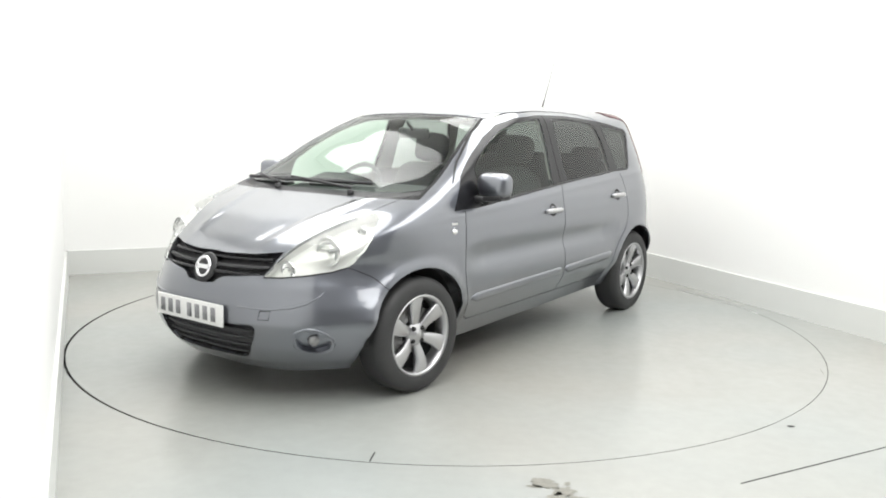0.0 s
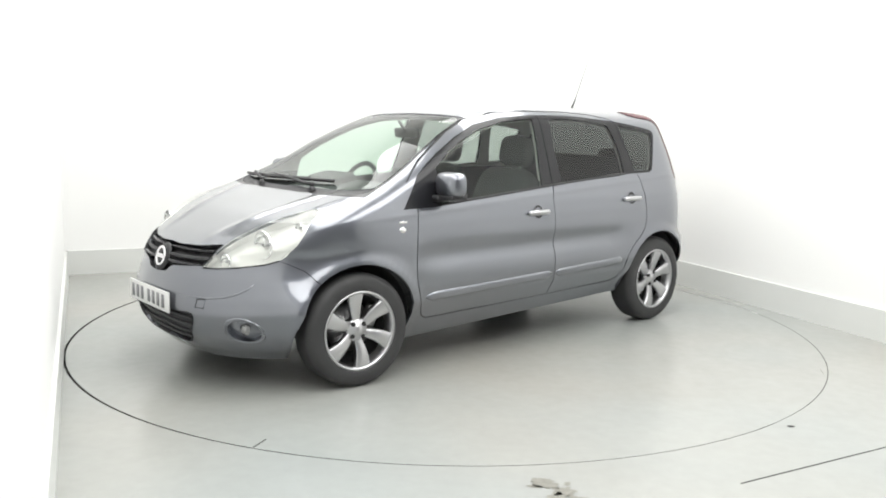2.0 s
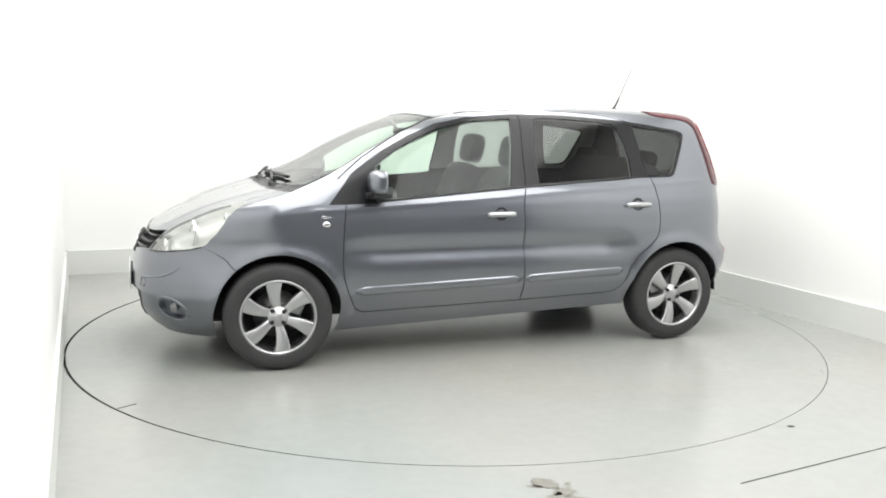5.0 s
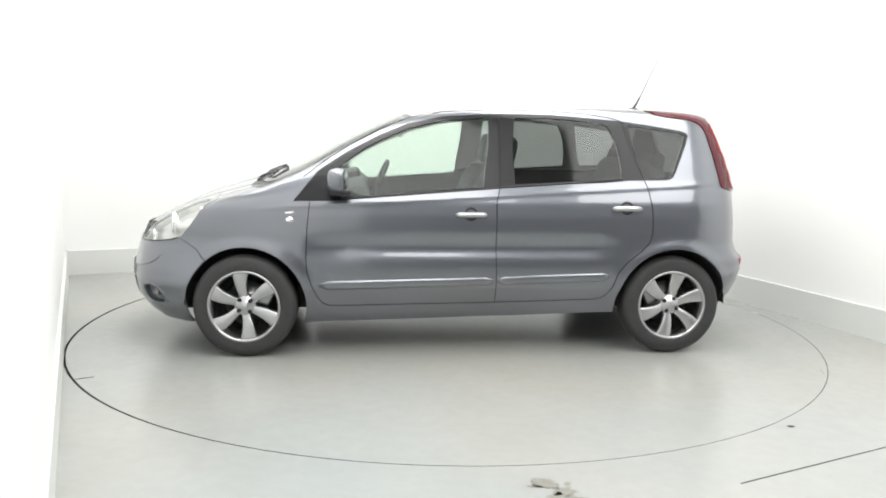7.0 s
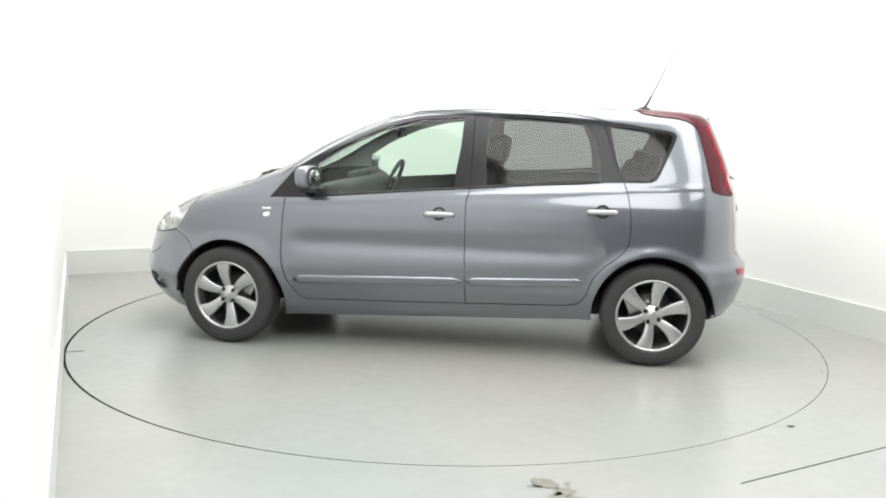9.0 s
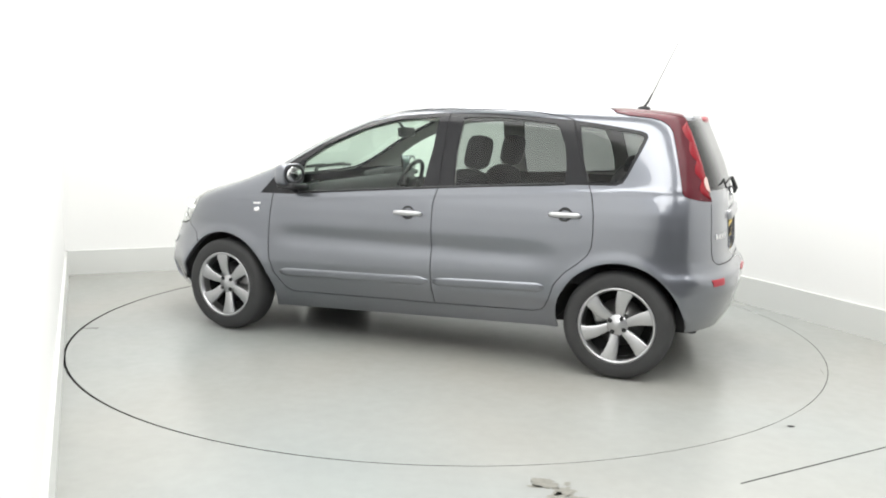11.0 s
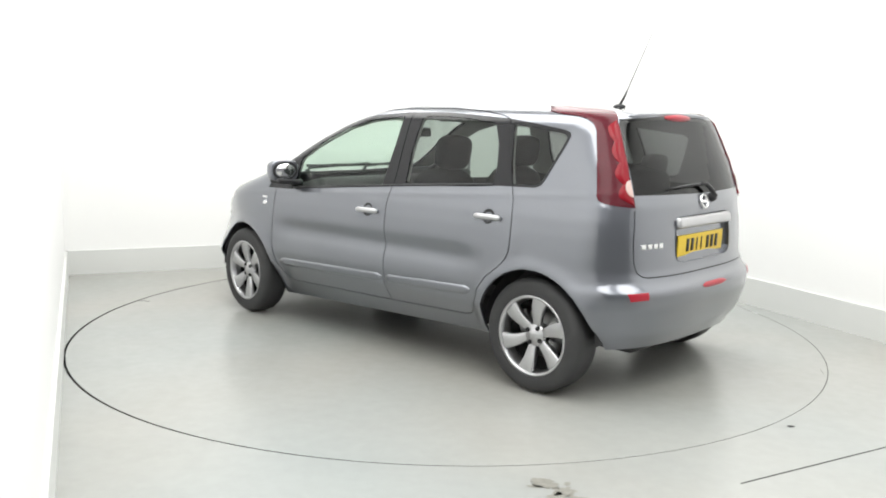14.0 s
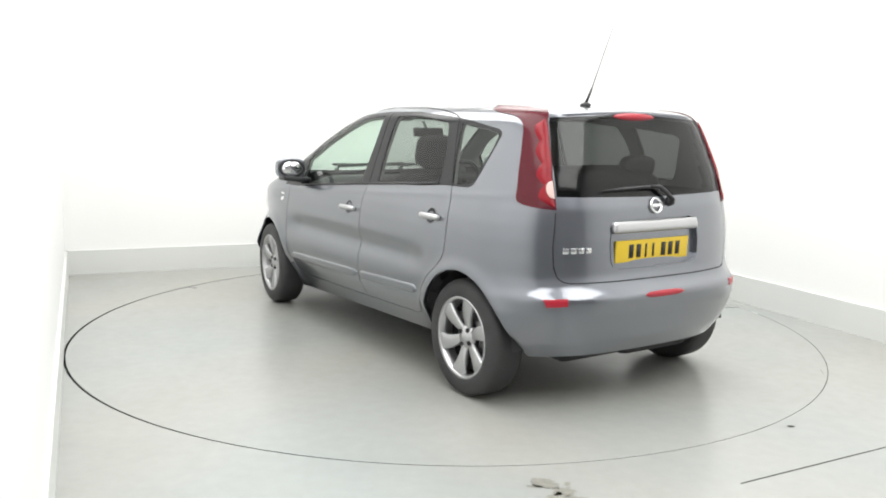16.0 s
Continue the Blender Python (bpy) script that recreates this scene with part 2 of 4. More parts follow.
def floor_marks():
    for k, (x, y, r, st, tu) in enumerate(((.40, -2.60, .055, 1.5, -20), (.47, -2.67, .05, 1.3, 10), (.43, -2.72, .045, 1.2, 40), (.52, -2.74, .04, 1.6, -30), (.36, -2.63, .02, 2.0, -10), (.49, -2.60, .018, 1.5, 60))):
        blotch("floor_wear", x, y, r, WORN, "worn grey-brown patch where the floor paint has flaked", st, tu, k + 3)
    blotch("floor_chip", 1.655, -1.895, .016, UNDER, "small dark chip in the floor paint", 1.8, 10, 11)
    blotch("floor_chip", 2.93, -0.33, .018, UNDER, "small dark chip at the foot of the plinth", 1.8, 60, 14)
    a, b = Vector((1.19, -2.56, 0)), Vector((2.35, -1.94, 0))
    d = b - a
    ang = math.degrees(math.atan2(d.y, d.x))
    m = pose(*((a + b) / 2), 0, 0, ang)
    tagged(part("floor_joint", block(d.length, 0.006, 0.002), UNDER, None, "", m @ pose(0, 0, 0.0006), smooth=False), "thin dark joint between floor sheets", "floor joint", kind="structure")
    for y, ln in ((-.93, .16), (-.99, .10)):
        tagged(part("floor_scratch", block(ln, 0.004, 0.0016), WORN, None, "", pose(2.27 + (y + .93), y + .02, 0.0006, 0, 0, 78), smooth=False), "thin scratch in the floor paint", "scratch", kind="structure")


floor_marks()


# ---------------------------------------------------------------- the car's body shape
# heights (z) against the half width and the two ends of each waterline of the body
Z_LOW, Z_TOP = 0.17, 1.545
HALF = [(.17,.680),(.24,.726),(.34,.784),(.42,.832),(.50,.845),(.60,.846),(.75,.840),(.85,.830),(.93,.815),(1.00,.792),(1.10,.757),(1.20,.724),(1.30,.690),(1.38,.662),(1.42,.645),(1.455,.618),(1.478,.58),(1.495,.545),(1.512,.48),(1.528,.38),(1.540,.20),(1.545,.0)]
NOSE = [(.17,1.93),(.22,1.99),(.30,2.045),(.42,2.07),(.50,2.07),(.60,2.055),(.68,2.03),(.74,1.97),(.79,1.88),(.83,1.79),(.893,1.65),(.956,1.45),(1.0,1.29),(1.045,1.17),(1.09,1.06),(1.154,.937),(1.254,.78),(1.357,.586),(1.42,.44),(1.455,.34),(1.478,.25),(1.495,.17),(1.512,.08),(1.528,-.05),(1.540,-.28),(1.545,-.46)]
TAIL = [(.17,-1.72),(.24,-1.795),(.35,-1.862),(.50,-1.903),(.58,-1.905),(.62,-1.865),(.68,-1.84),(.85,-1.828),(1.0,-1.812),(1.1,-1.78),(1.2,-1.745),(1.3,-1.70),(1.4,-1.655),(1.45,-1.637),(1.478,-1.612),(1.495,-1.50),(1.512,-1.15),(1.528,-.85),(1.540,-.58),(1.545,-.5)]
NOSE_LEN = [(.17,.9),(.5,1.1),(.7,1.1),(.85,.8),(.95,.5),(1.04,.35),(1.08,.36),(1.3,.42),(1.45,.45),(1.545,.2)]
NOSE_POW = [(.17,3),(.35,3),(.6,2.5),(.7,2.4),(.8,3.0),(.9,4.5),(1.0,5.0),(1.06,5.0),(1.2,4.6),(1.35,3.6),(1.45,3),(1.545,2)]
TAIL_LEN = [(.17,.5),(.6,.6),(1.0,.5),(1.4,.42),(1.47,.45),(1.545,.2)]
TAIL_POW = [(.17,3),(.6,3.2),(1.0,3.3),(1.4,4.2),(1.47,4),(1.51,3),(1.545,2)]


def smooth_table(rows, soft=0.016):
    zs = np.arange(Z_LOW, Z_TOP + 1e-4, 0.001)
    a = np.array(rows, float)
    v = np.interp(zs, a[:, 0], a[:, 1])
    n = int(soft * 3 / 0.001)
    kernel = np.exp(-0.5 * (np.arange(-n, n + 1) * 0.001 / soft) ** 2)
    kernel /= kernel.sum()
    lead = v[0] - (v[1:n + 1] - v[0])[::-1]
    tail = v[-1] + (v[-1] - v[-n - 1:-1])[::-1]
    return zs, np.convolve(np.concatenate([lead, v, tail]), kernel, "valid")


TABLES = {k: smooth_table(r, s) for k, r, s in (("half", HALF, 0.012), ("nose", NOSE, 0.014), ("tail", TAIL, 0.012), ("nlen", NOSE_LEN, 0.03),
                                               ("npow", NOSE_POW, 0.03), ("tlen", TAIL_LEN, 0.03), ("tpow", TAIL_POW, 0.03))}


TABLES["half"] = (TABLES["half"][0], TABLES["half"][1] * np.sqrt(np.clip((Z_TOP - TABLES["half"][0]) / 0.006, 0, 1)))


def table(key, z):
    return np.interp(z, *TABLES[key])


HUB_X, HUB_Z, ARCH = 1.3, 0.307, 0.355


def flare(x, z):
    out = 0.0
    for hx in (HUB_X, -HUB_X):
        r = np.hypot(x - hx, z - HUB_Z)
        out = out + 0.016 * np.exp(-((r - 0.36) / 0.045) ** 2)
    # a crease below the windows, rising to the rear
    line = 0.905 + (0.95 - x) * 0.062
    reach = np.clip((x + 1.75) / 0.3, 0, 1) * np.clip((1.35 - x) / 0.3, 0, 1)
    # the doors draw in above the protective strip and swell out again towards it
    door = np.clip((x + 0.98) / 0.22, 0, 1) * np.clip((0.96 - x) / 0.22, 0, 1)
    out = out - 0.023 * door * np.exp(-((z - 0.665) / 0.063) ** 2)
    # the front bumper stands out ahead of the wheel
    out = out + 0.032 * np.exp(-((x - 1.67) / 0.09) ** 2) * np.clip((0.60 - z) / 0.15, 0, 1)
    return out + 0.0025 * reach * np.exp(-((z - line) / 0.016) ** 2)


def ridge(x, y):
    """The bonnet's two long ridges, from the screen's corners to the grille."""
    along = np.clip((x - 1.12) / 0.2, 0, 1) * np.clip((1.97 - x) / 0.2, 0, 1)
    line = 0.50 - (x - 1.15) * 0.30
    return 0.009 * along * np.exp(-((y - line) / 0.035) ** 2)


def level(p):
    """One on the body's skin, less inside."""
    x, y = p[:, 0], np.abs(p[:, 1])
    z = p[:, 2] - ridge(x, y)
    w = np.maximum(table("half", z), 1e-3)
    y = y - flare(x, z) * np.clip((y - 0.5) / 0.25, 0, 1)
    nf, nr = table("nose", z), table("tail", z)
    fc, rc = nf - np.minimum(table("nlen", z), 0.48 * (nf - nr)), nr + np.minimum(table("tlen", z), 0.48 * (nf - nr))
    f = np.clip((x - fc) / (nf - fc), 0, None)
    r = np.clip((rc - x) / (rc - nr), 0, None)
    m = np.where(x > 0.5 * (fc + rc), table("npow", z), table("tpow", z))
    return (np.maximum(f, r) ** m + np.clip(y / w, 0, None) ** m) ** (1 / m)


def skin_normals(p):
    h, p = 2e-3, np.asarray(p, float)
    g = np.stack([level(p + d) - level(p - d) for d in np.eye(3) * h], 1)
    return g / np.maximum(np.linalg.norm(g, axis=1, keepdims=True), 1e-9)


def waterline(z, nfront=44, nside=46, nrear=34):
    w, nf, nr = table("half", z), table("nose", z), table("tail", z)
    fl, rl, fm, rm = min(table("nlen", z), 0.48 * (nf - nr)), min(table("tlen", z), 0.48 * (nf - nr)), table("npow", z), table("tpow", z)
    pts = []
    for a in np.linspace(0, math.pi / 2, nfront + 1):
        c, s = max(math.cos(a), 0), math.sin(a)
        k = (c ** fm + s ** fm) ** (-1 / fm)
        pts.append((nf - fl + fl * c * k, w * s * k))
    x0, x1 = nf - fl, nr + rl
    for q in np.linspace(0, 1, nside + 1)[1:-1]:
        pts.append((x0 + (x1 - x0) * q, w))
    for a in np.linspace(math.pi / 2, 0, nrear + 1):
        c, s = max(math.cos(a), 0), math.sin(a)
        k = (c ** rm + s ** rm) ** (-1 / rm)
        pts.append((nr + rl - rl * c * k, w * s * k))
    p = np.array([(x, y, z) for x, y in pts])
    p[:, 1] += flare(p[:, 0], p[:, 2]) * np.clip((p[:, 1] - 0.5) / 0.25, 0, 1)
    p[0, 1] = p[-1, 1] = 0
    return p


LEVELS = np.concatenate([np.linspace(Z_LOW, 1.40, 84), Z_TOP - (Z_TOP - 1.40) * (1 - np.linspace(0, 1, 27)[1:]) ** 2])


def half_skin():
    rows = [waterline(z) for z in LEVELS]
    n = len(rows[0])
    verts = np.concatenate(rows)
    verts[:, 2] += ridge(verts[:, 0], verts[:, 1])
    faces = [(i * n + j, i * n + j + 1, (i + 1) * n + j + 1, (i + 1) * n + j) for i in range(len(rows) - 1) for j in range(n - 1)]
    return verts, faces


CAR_AT = Matrix.Translation((-0.0175, -0.04, 0))
car = empty("car", "grey metallic five-door compact family car with alloy wheels", "car")


# ---------------------------------------------------------------- panel lines: side view (x, z), front and rear views (y, z)
SIDE, FRONT, REAR, TOP = "side", "front", "rear", "top"
AXIS = {SIDE: (0, 2), FRONT: (1, 2), REAR: (1, 2), TOP: (0, 1)}


def circle(cx, cy, r, n=40, squash=1.0):
    return [(cx + r * math.cos(2 * math.pi * k / n), cy + r * squash * math.sin(2 * math.pi * k / n)) for k in range(n)]


def strip(line, half=0.0028):
    """A thin band along a line, one four-cornered piece a stretch."""
    quads = []
    for (a, b), (c, d) in zip(line, line[1:]):
        length = math.hypot(c - a, d - b)
        ux, uy = (c - a) / length, (d - b) / length
        a, b, c, d = a - ux * half * .6, b - uy * half * .6, c + ux * half * .6, d + uy * half * .6
        quads.append([(a - uy * half, b + ux * half), (c - uy * half, d + ux * half), (c + uy * half, d - ux * half), (a + uy * half, b - ux * half)])
    return quads


DLO = [(1.019, .933), (.878, 1.106), (.783, 1.17), (.683, 1.233), (.514, 1.321), (.342, 1.393), (.135, 1.438), (-.175, 1.461), (-.518, 1.461), (-.688, 1.451),
       (-.958, 1.432), (-1.127, 1.412), (-1.355, 1.378), (-1.388, 1.365), (-1.398, 1.345), (-1.38, 1.293), (-1.306, 1.126), (-1.285, 1.092), (-1.25, 1.077), (-1.004, 1.072),
       (-.854, 1.058), (-.351, 1.031), (.052, .996), (.657, .947), (.792, .936)]
FRONT_GLASS = [(.742, .955), (.732, 1.15), (.608, 1.239), (.507, 1.292), (.338, 1.366), (.133, 1.414), (-.148, 1.437), (-.138, 1.262), (-.118, 1.128), (-.108, 1.022), (.052, 1.010), (.6, .966)]
REAR_GLASS = [(-.301, 1.045), (-.289, 1.231), (-.304, 1.428), (-.33, 1.44), (-.517, 1.44), (-.687, 1.43), (-.87, 1.408), (-.89, 1.395), (-.939, 1.294), (-.962, 1.179), (-.964, 1.085), (-.686, 1.066)]
QUARTER_GLASS = [(-1.012, 1.405), (-1.335, 1.363), (-1.365, 1.352), (-1.374, 1.335), (-1.355, 1.283), (-1.289, 1.126), (-1.265, 1.10), (-1.235, 1.092), (-1.098, 1.089), (-1.058, 1.197)]
GAP_FRONT = [(.921, .937), (.937, .775), (.944, .605), (.938, .519), (.912, .433), (.87, .345), (.85, .318), (.811, .298), (-.194, .319), (-.81, .339), (-.862, .352), (-.884, .375),
             (-.913, .426), (-.942, .513), (-.998, .583), (-1.079, .646), (-1.125, .692), (-1.145, .74), (-1.149, .82), (-1.143, .92), (-1.124, 1.018), (-1.088, 1.109), (-1.023, 1.279), (-.975, 1.429)]
GAP_MIDDLE = [(-.212, 1.458), (-.207, 1.025), (-.185, .933), (-.186, .632), (-.194, .319)]
GAP_ROOF = [(.955, 1.075), (.90, 1.118), (.80, 1.19), (.69, 1.258), (.52, 1.350), (.345, 1.424), (.135, 1.466), (-.175, 1.486), (-.52, 1.485), (-.75, 1.472), (-.92, 1.447), (-.975, 1.429)]
FRONT_DOOR = [(.921, .937), (.937, .775), (.944, .605), (.938, .519), (.912, .433), (.87, .345), (.85, .318), (.811, .298), (-.194, .319), (-.186, .632), (-.185, .933), (-.207, 1.025), (-.212, 1.475),
              (.135, 1.456), (.345, 1.41), (.52, 1.34), (.69, 1.25), (.80, 1.18), (.90, 1.108)]
REAR_DOOR = [(-.194, .319), (-.81, .339), (-.862, .352), (-.884, .375), (-.913, .426), (-.942, .513), (-.998, .583), (-1.079, .646), (-1.125, .692), (-1.145, .74), (-1.149, .82), (-1.143, .92), (-1.124, 1.018),
             (-1.088, 1.109), (-1.023, 1.279), (-.975, 1.429), (-.92, 1.447), (-.75, 1.472), (-.52, 1.485), (-.212, 1.475), (-.207, 1.025), (-.185, .933), (-.186, .632)]
HEADLAMP = [(.382, .649), (.405, .70), (.426, .745), (.449, .795), (.48, .838), (.51, .866), (.553, .905), (.60, .932), (.63, .941), (.66, .937), (.695, .915), (.722, .879), (.728, .83), (.718, .775), (.69, .719), (.672, .697), (.632, .677), (.545, .660), (.461, .650)]
GRILLE = [(-.02, .742), (.10, .738), (.274, .746), (.415, .762), (.40, .70), (.378, .657), (.33, .654), (.155, .636), (.12, .622), (.095, .60), (-.02, .59)]
LOWER_GRILLE = [(-.02, .405), (.186, .408), (.33, .42), (.36, .415), (.37, .40), (.355, .352), (.31, .275), (.28, .25), (.24, .240), (-.02, .235)]
FOG = circle(.600, .343, .056, 28)
WINDSCREEN = [(-.02, 1.022), (.227, 1.020), (.577, 1.030), (.680, 1.046), (.668, 1.08), (.634, 1.15), (.595, 1.252), (.546, 1.342), (.502, 1.41), (.48, 1.428), (.309, 1.442), (-.02, 1.450)]
COWL = [(-.02, .998), (.227, .996), (.577, 1.010), (.690, 1.024), (.685, 1.046), (.577, 1.030), (.227, 1.020), (-.02, 1.022)]
SCREEN_EDGE = [(-.02, .996), (.725, 1.0), (.700, 1.055), (.656, 1.15), (.616, 1.252), (.566, 1.342), (.525, 1.412), (.495, 1.437), (.309, 1.451), (-.02, 1.459)]
BONNET = [(1.02, -.02), (1.02, .70), (1.173, .666), (1.32, .622), (1.45, .60), (1.554, .54), (1.672, .495), (1.805, .44), (1.896, .415), (1.93, .33), (1.955, .20), (1.966, .10), (1.97, -.02)]
BONNET_GAP = [(1.12, .69), (1.173, .666), (1.32, .622), (1.46, .598)]
BUMPER_GAP = [(.672, .697), (.70, .678), (.74, .644), (.81, .560)]
BUMPER = [(-.02, .10), (.9, .10), (.9, .50), (.81, .560), (.74, .644), (.70, .678), (.672, .697), (.632, .677), (.545, .660), (.461, .650), (.382, .649), (.378, .657), (.40, .70), (.415, .762), (.45, .80), (-.02, .80)]
TAIL_SIDE = [(-1.085, 1.497), (-1.279, 1.460), (-1.40, 1.448), (-1.45, 1.436), (-1.485, 1.418), (-1.505, 1.40), (-1.522, 1.371), (-1.559, 1.241), (-1.592, 1.099), (-1.60, 1.055), (-1.612, 1.035), (-1.64, 1.022), (-1.69, 1.010), (-1.80, .990), (-2.0, .985), (-2.0, 1.6), (-1.085, 1.6)]
TAIL_REAR = [(.597, .96), (.597, .99), (.586, 1.157), (.562, 1.30), (.538, 1.42), (.515, 1.455), (.49, 1.473), (.50, 1.487), (.525, 1.52), (1, 1.52), (1, .96)]
TAILGATE = [(-.02, .648), (.261, .648), (.54, .651), (.575, .658), (.600, .678), (.616, .729), (.620, .824), (.597, .993), (.586, 1.157), (.562, 1.30), (.538, 1.42), (.515, 1.455), (.49, 1.473), (-.02, 1.484)]
TAILGATE_GAP = [(0, .648), (.261, .648), (.54, .651), (.575, .658), (.600, .678), (.616, .729), (.620, .824), (.600, .985)]
BACK_GLASS = [(-.02, 1.052), (.585, 1.062), (.572, 1.245), (.535, 1.415), (.52, 1.438), (.09, 1.462), (-.02, 1.463)]
RECESS = [(-.02, .949), (.25, .945), (.285, .935), (.305, .91), (.315, .82), (.310, .745), (.295, .718), (.25, .704), (-.02, .700)]
REFLECTOR = [(.585, .550), (.678, .546), (.688, .583), (.582, .586)]


# ---------------------------------------------------------------- cutting the skin into panels
def in_poly(px, py, poly):
    odd = False
    j = len(poly) - 1
    for i in range(len(poly)):
        xi, yi = poly[i]
        xj, yj = poly[j]
        if (yi > py) != (yj > py) and px < (xj - xi) * (py - yi) / (yj - yi) + xi:
            odd = not odd
        j = i
    return odd


def allowed(view, c):
    return {SIDE: c.y > 0.35, FRONT: c.x > 0.15, REAR: c.x < -1.2, TOP: c.z > 0.6}[view]


def cut_along(bm, view, poly, closed=True):
    a, b = AXIS[view]
    reach = 0.05
    pts = list(zip(poly, poly[1:] + poly[:1])) if closed else list(zip(poly, poly[1:]))
    los = (min(p[0] for p in poly) - reach, min(p[1] for p in poly) - reach)
    his = (max(p[0] for p in poly) + reach, max(p[1] for p in poly) + reach)
    near = []
    for f in bm.faces:
        c = f.calc_center_bounds()
        if los[0] < c[a] < his[0] and los[1] < c[b] < his[1] and allowed(view, c):
            near.append(f)
    for (p, q) in pts:
        d = Vector((0, 0, 0))
        d[a], d[b] = q[0] - p[0], q[1] - p[1]
        if d.length < 1e-6:
            continue
        no = Vector((0, 0, 0))
        no[a], no[b] = -d[b], d[a]
        co = Vector((0, 0, 0))
        co[a], co[b] = p
        x0, x1, y0, y1 = min(p[0], q[0]) - 0.002, max(p[0], q[0]) + 0.002, min(p[1], q[1]) - 0.002, max(p[1], q[1]) + 0.002
        pick = []
        for f in near:
            if not f.is_valid:
                continue
            us = [v.co[a] for v in f.verts]
            vs = [v.co[b] for v in f.verts]
            if max(us) > x0 and min(us) < x1 and max(vs) > y0 and min(vs) < y1:
                pick.append(f)
        if not pick:
            continue
        geom = set(pick)
        for f in pick:
            geom.update(f.edges)
            geom.update(f.verts)
        got = bmesh.ops.bisect_plane(bm, geom=list(geom), dist=1e-5, plane_co=co, plane_no=no.normalized())
        old = set(near)
        near += [g for g in got["geom"] if isinstance(g, bmesh.types.BMFace) and g not in old]


GAPS = [(SIDE, GAP_FRONT), (SIDE, GAP_MIDDLE), (SIDE, GAP_ROOF), (TOP, BONNET_GAP), (FRONT, BUMPER_GAP), (REAR, TAILGATE_GAP)]
REGIONS = [  # the first that holds a face takes it; each is a list of views and outlines that must all hold it
    ("arch", [(SIDE, circle(HUB_X, HUB_Z, ARCH, 56))]), ("arch", [(SIDE, circle(-HUB_X, HUB_Z, ARCH, 56))]),
    ("front_window", [(SIDE, FRONT_GLASS)]), ("rear_window", [(SIDE, REAR_GLASS)]), ("quarter_window", [(SIDE, QUARTER_GLASS)]),
    ("headlamp", [(FRONT, HEADLAMP)]), ("grille", [(FRONT, GRILLE)]), ("lower_grille", [(FRONT, LOWER_GRILLE)]), ("fog", [(FRONT, FOG)]),
    ("tail_lamp", [(SIDE, TAIL_SIDE), (REAR, TAIL_REAR)]), ("back_window", [(REAR, BACK_GLASS)]), ("recess", [(REAR, RECESS)]), ("reflector", [(REAR, REFLECTOR)]),
    ("gap", None),
    ("window_trim", [(SIDE, DLO)]), ("windscreen", [(FRONT, WINDSCREEN)]), ("cowl", [(FRONT, COWL)]), ("screen_edge", [(FRONT, SCREEN_EDGE)]),
    ("tailgate", [(REAR, TAILGATE)]), ("front_door", [(SIDE, FRONT_DOOR)]), ("rear_door", [(SIDE, REAR_DOOR)]),
    ("bonnet", [(TOP, BONNET)]), ("front_bumper", [(FRONT, BUMPER)]),
]


def cut_skin():
    verts, faces = half_skin()
    bm = bmesh.new()
    vs = [bm.verts.new(v) for v in verts]
    for f in faces:
        try:
            bm.faces.new([vs[i] for i in f])
        except ValueError:
            pass
    # the lower edge rises a little to the rear
    bmesh.ops.bisect_plane(bm, geom=bm.verts[:] + bm.edges[:] + bm.faces[:], plane_co=(0, 0, 0.214), plane_no=(0.036, 0, 1), clear_inner=True)
    for name, rule in REGIONS:
        for view, poly in rule or ():
            cut_along(bm, view, poly)
    bands = [(view, q) for view, line in GAPS for q in strip(line, 0.0013 if line is BUMPER_GAP else 0.0028)]
    for view, q in bands:
        cut_along(bm, view, q)
    cells = {}
    for f in bm.faces:
        c = f.calc_center_median()
        name = None
        for key, rule in REGIONS:
            if rule is None:
                hit = any(allowed(v, c) and in_poly(c[AXIS[v][0]], c[AXIS[v][1]], q) for v, q in bands)
            else:
                hit = all(allowed(v, c) and in_poly(c[AXIS[v][0]], c[AXIS[v][1]], q) for v, q in rule)
            if hit and key in ("window_trim", "front_door", "rear_door") and c.y < 0.5:
                hit = False
            if hit and key in ("windscreen", "screen_edge", "cowl") and c.x < 0.2:
                hit = False
            if hit and key == "bonnet" and c.z < 0.70:
                hit = False
            if hit and key == "front_bumper" and c.x < 1.2:
                hit = False
            if hit:
                name = key
                break
        if name is None:
            if c.x < -1.25 and c.z < 0.612:
                name = "rear_bumper"
            elif c.z > 1.30 and (c.y < (0.62 if c.x > 0 else 0.57) or c.z > 1.43):
                name = "roof"
            elif c.z < 0.36 and -1.0 < c.x < 1.0:
                name = "sill"
            elif c.x > 0.5:
                name = "front_fender"
            else:
                name = "rear_quarter_panel"
        cells.setdefault(name, []).append(f)
    out = {}
    for name, fs in cells.items():
        index, pts, polys = {}, [], []
        for f in fs:
            row = []
            for v in f.verts:
                if v not in index:
                    index[v] = len(pts)
                    pts.append(tuple(v.co))
                row.append(index[v])
            polys.append(row)
        out[name] = (np.array(pts), polys)
    bm.free()
    return out


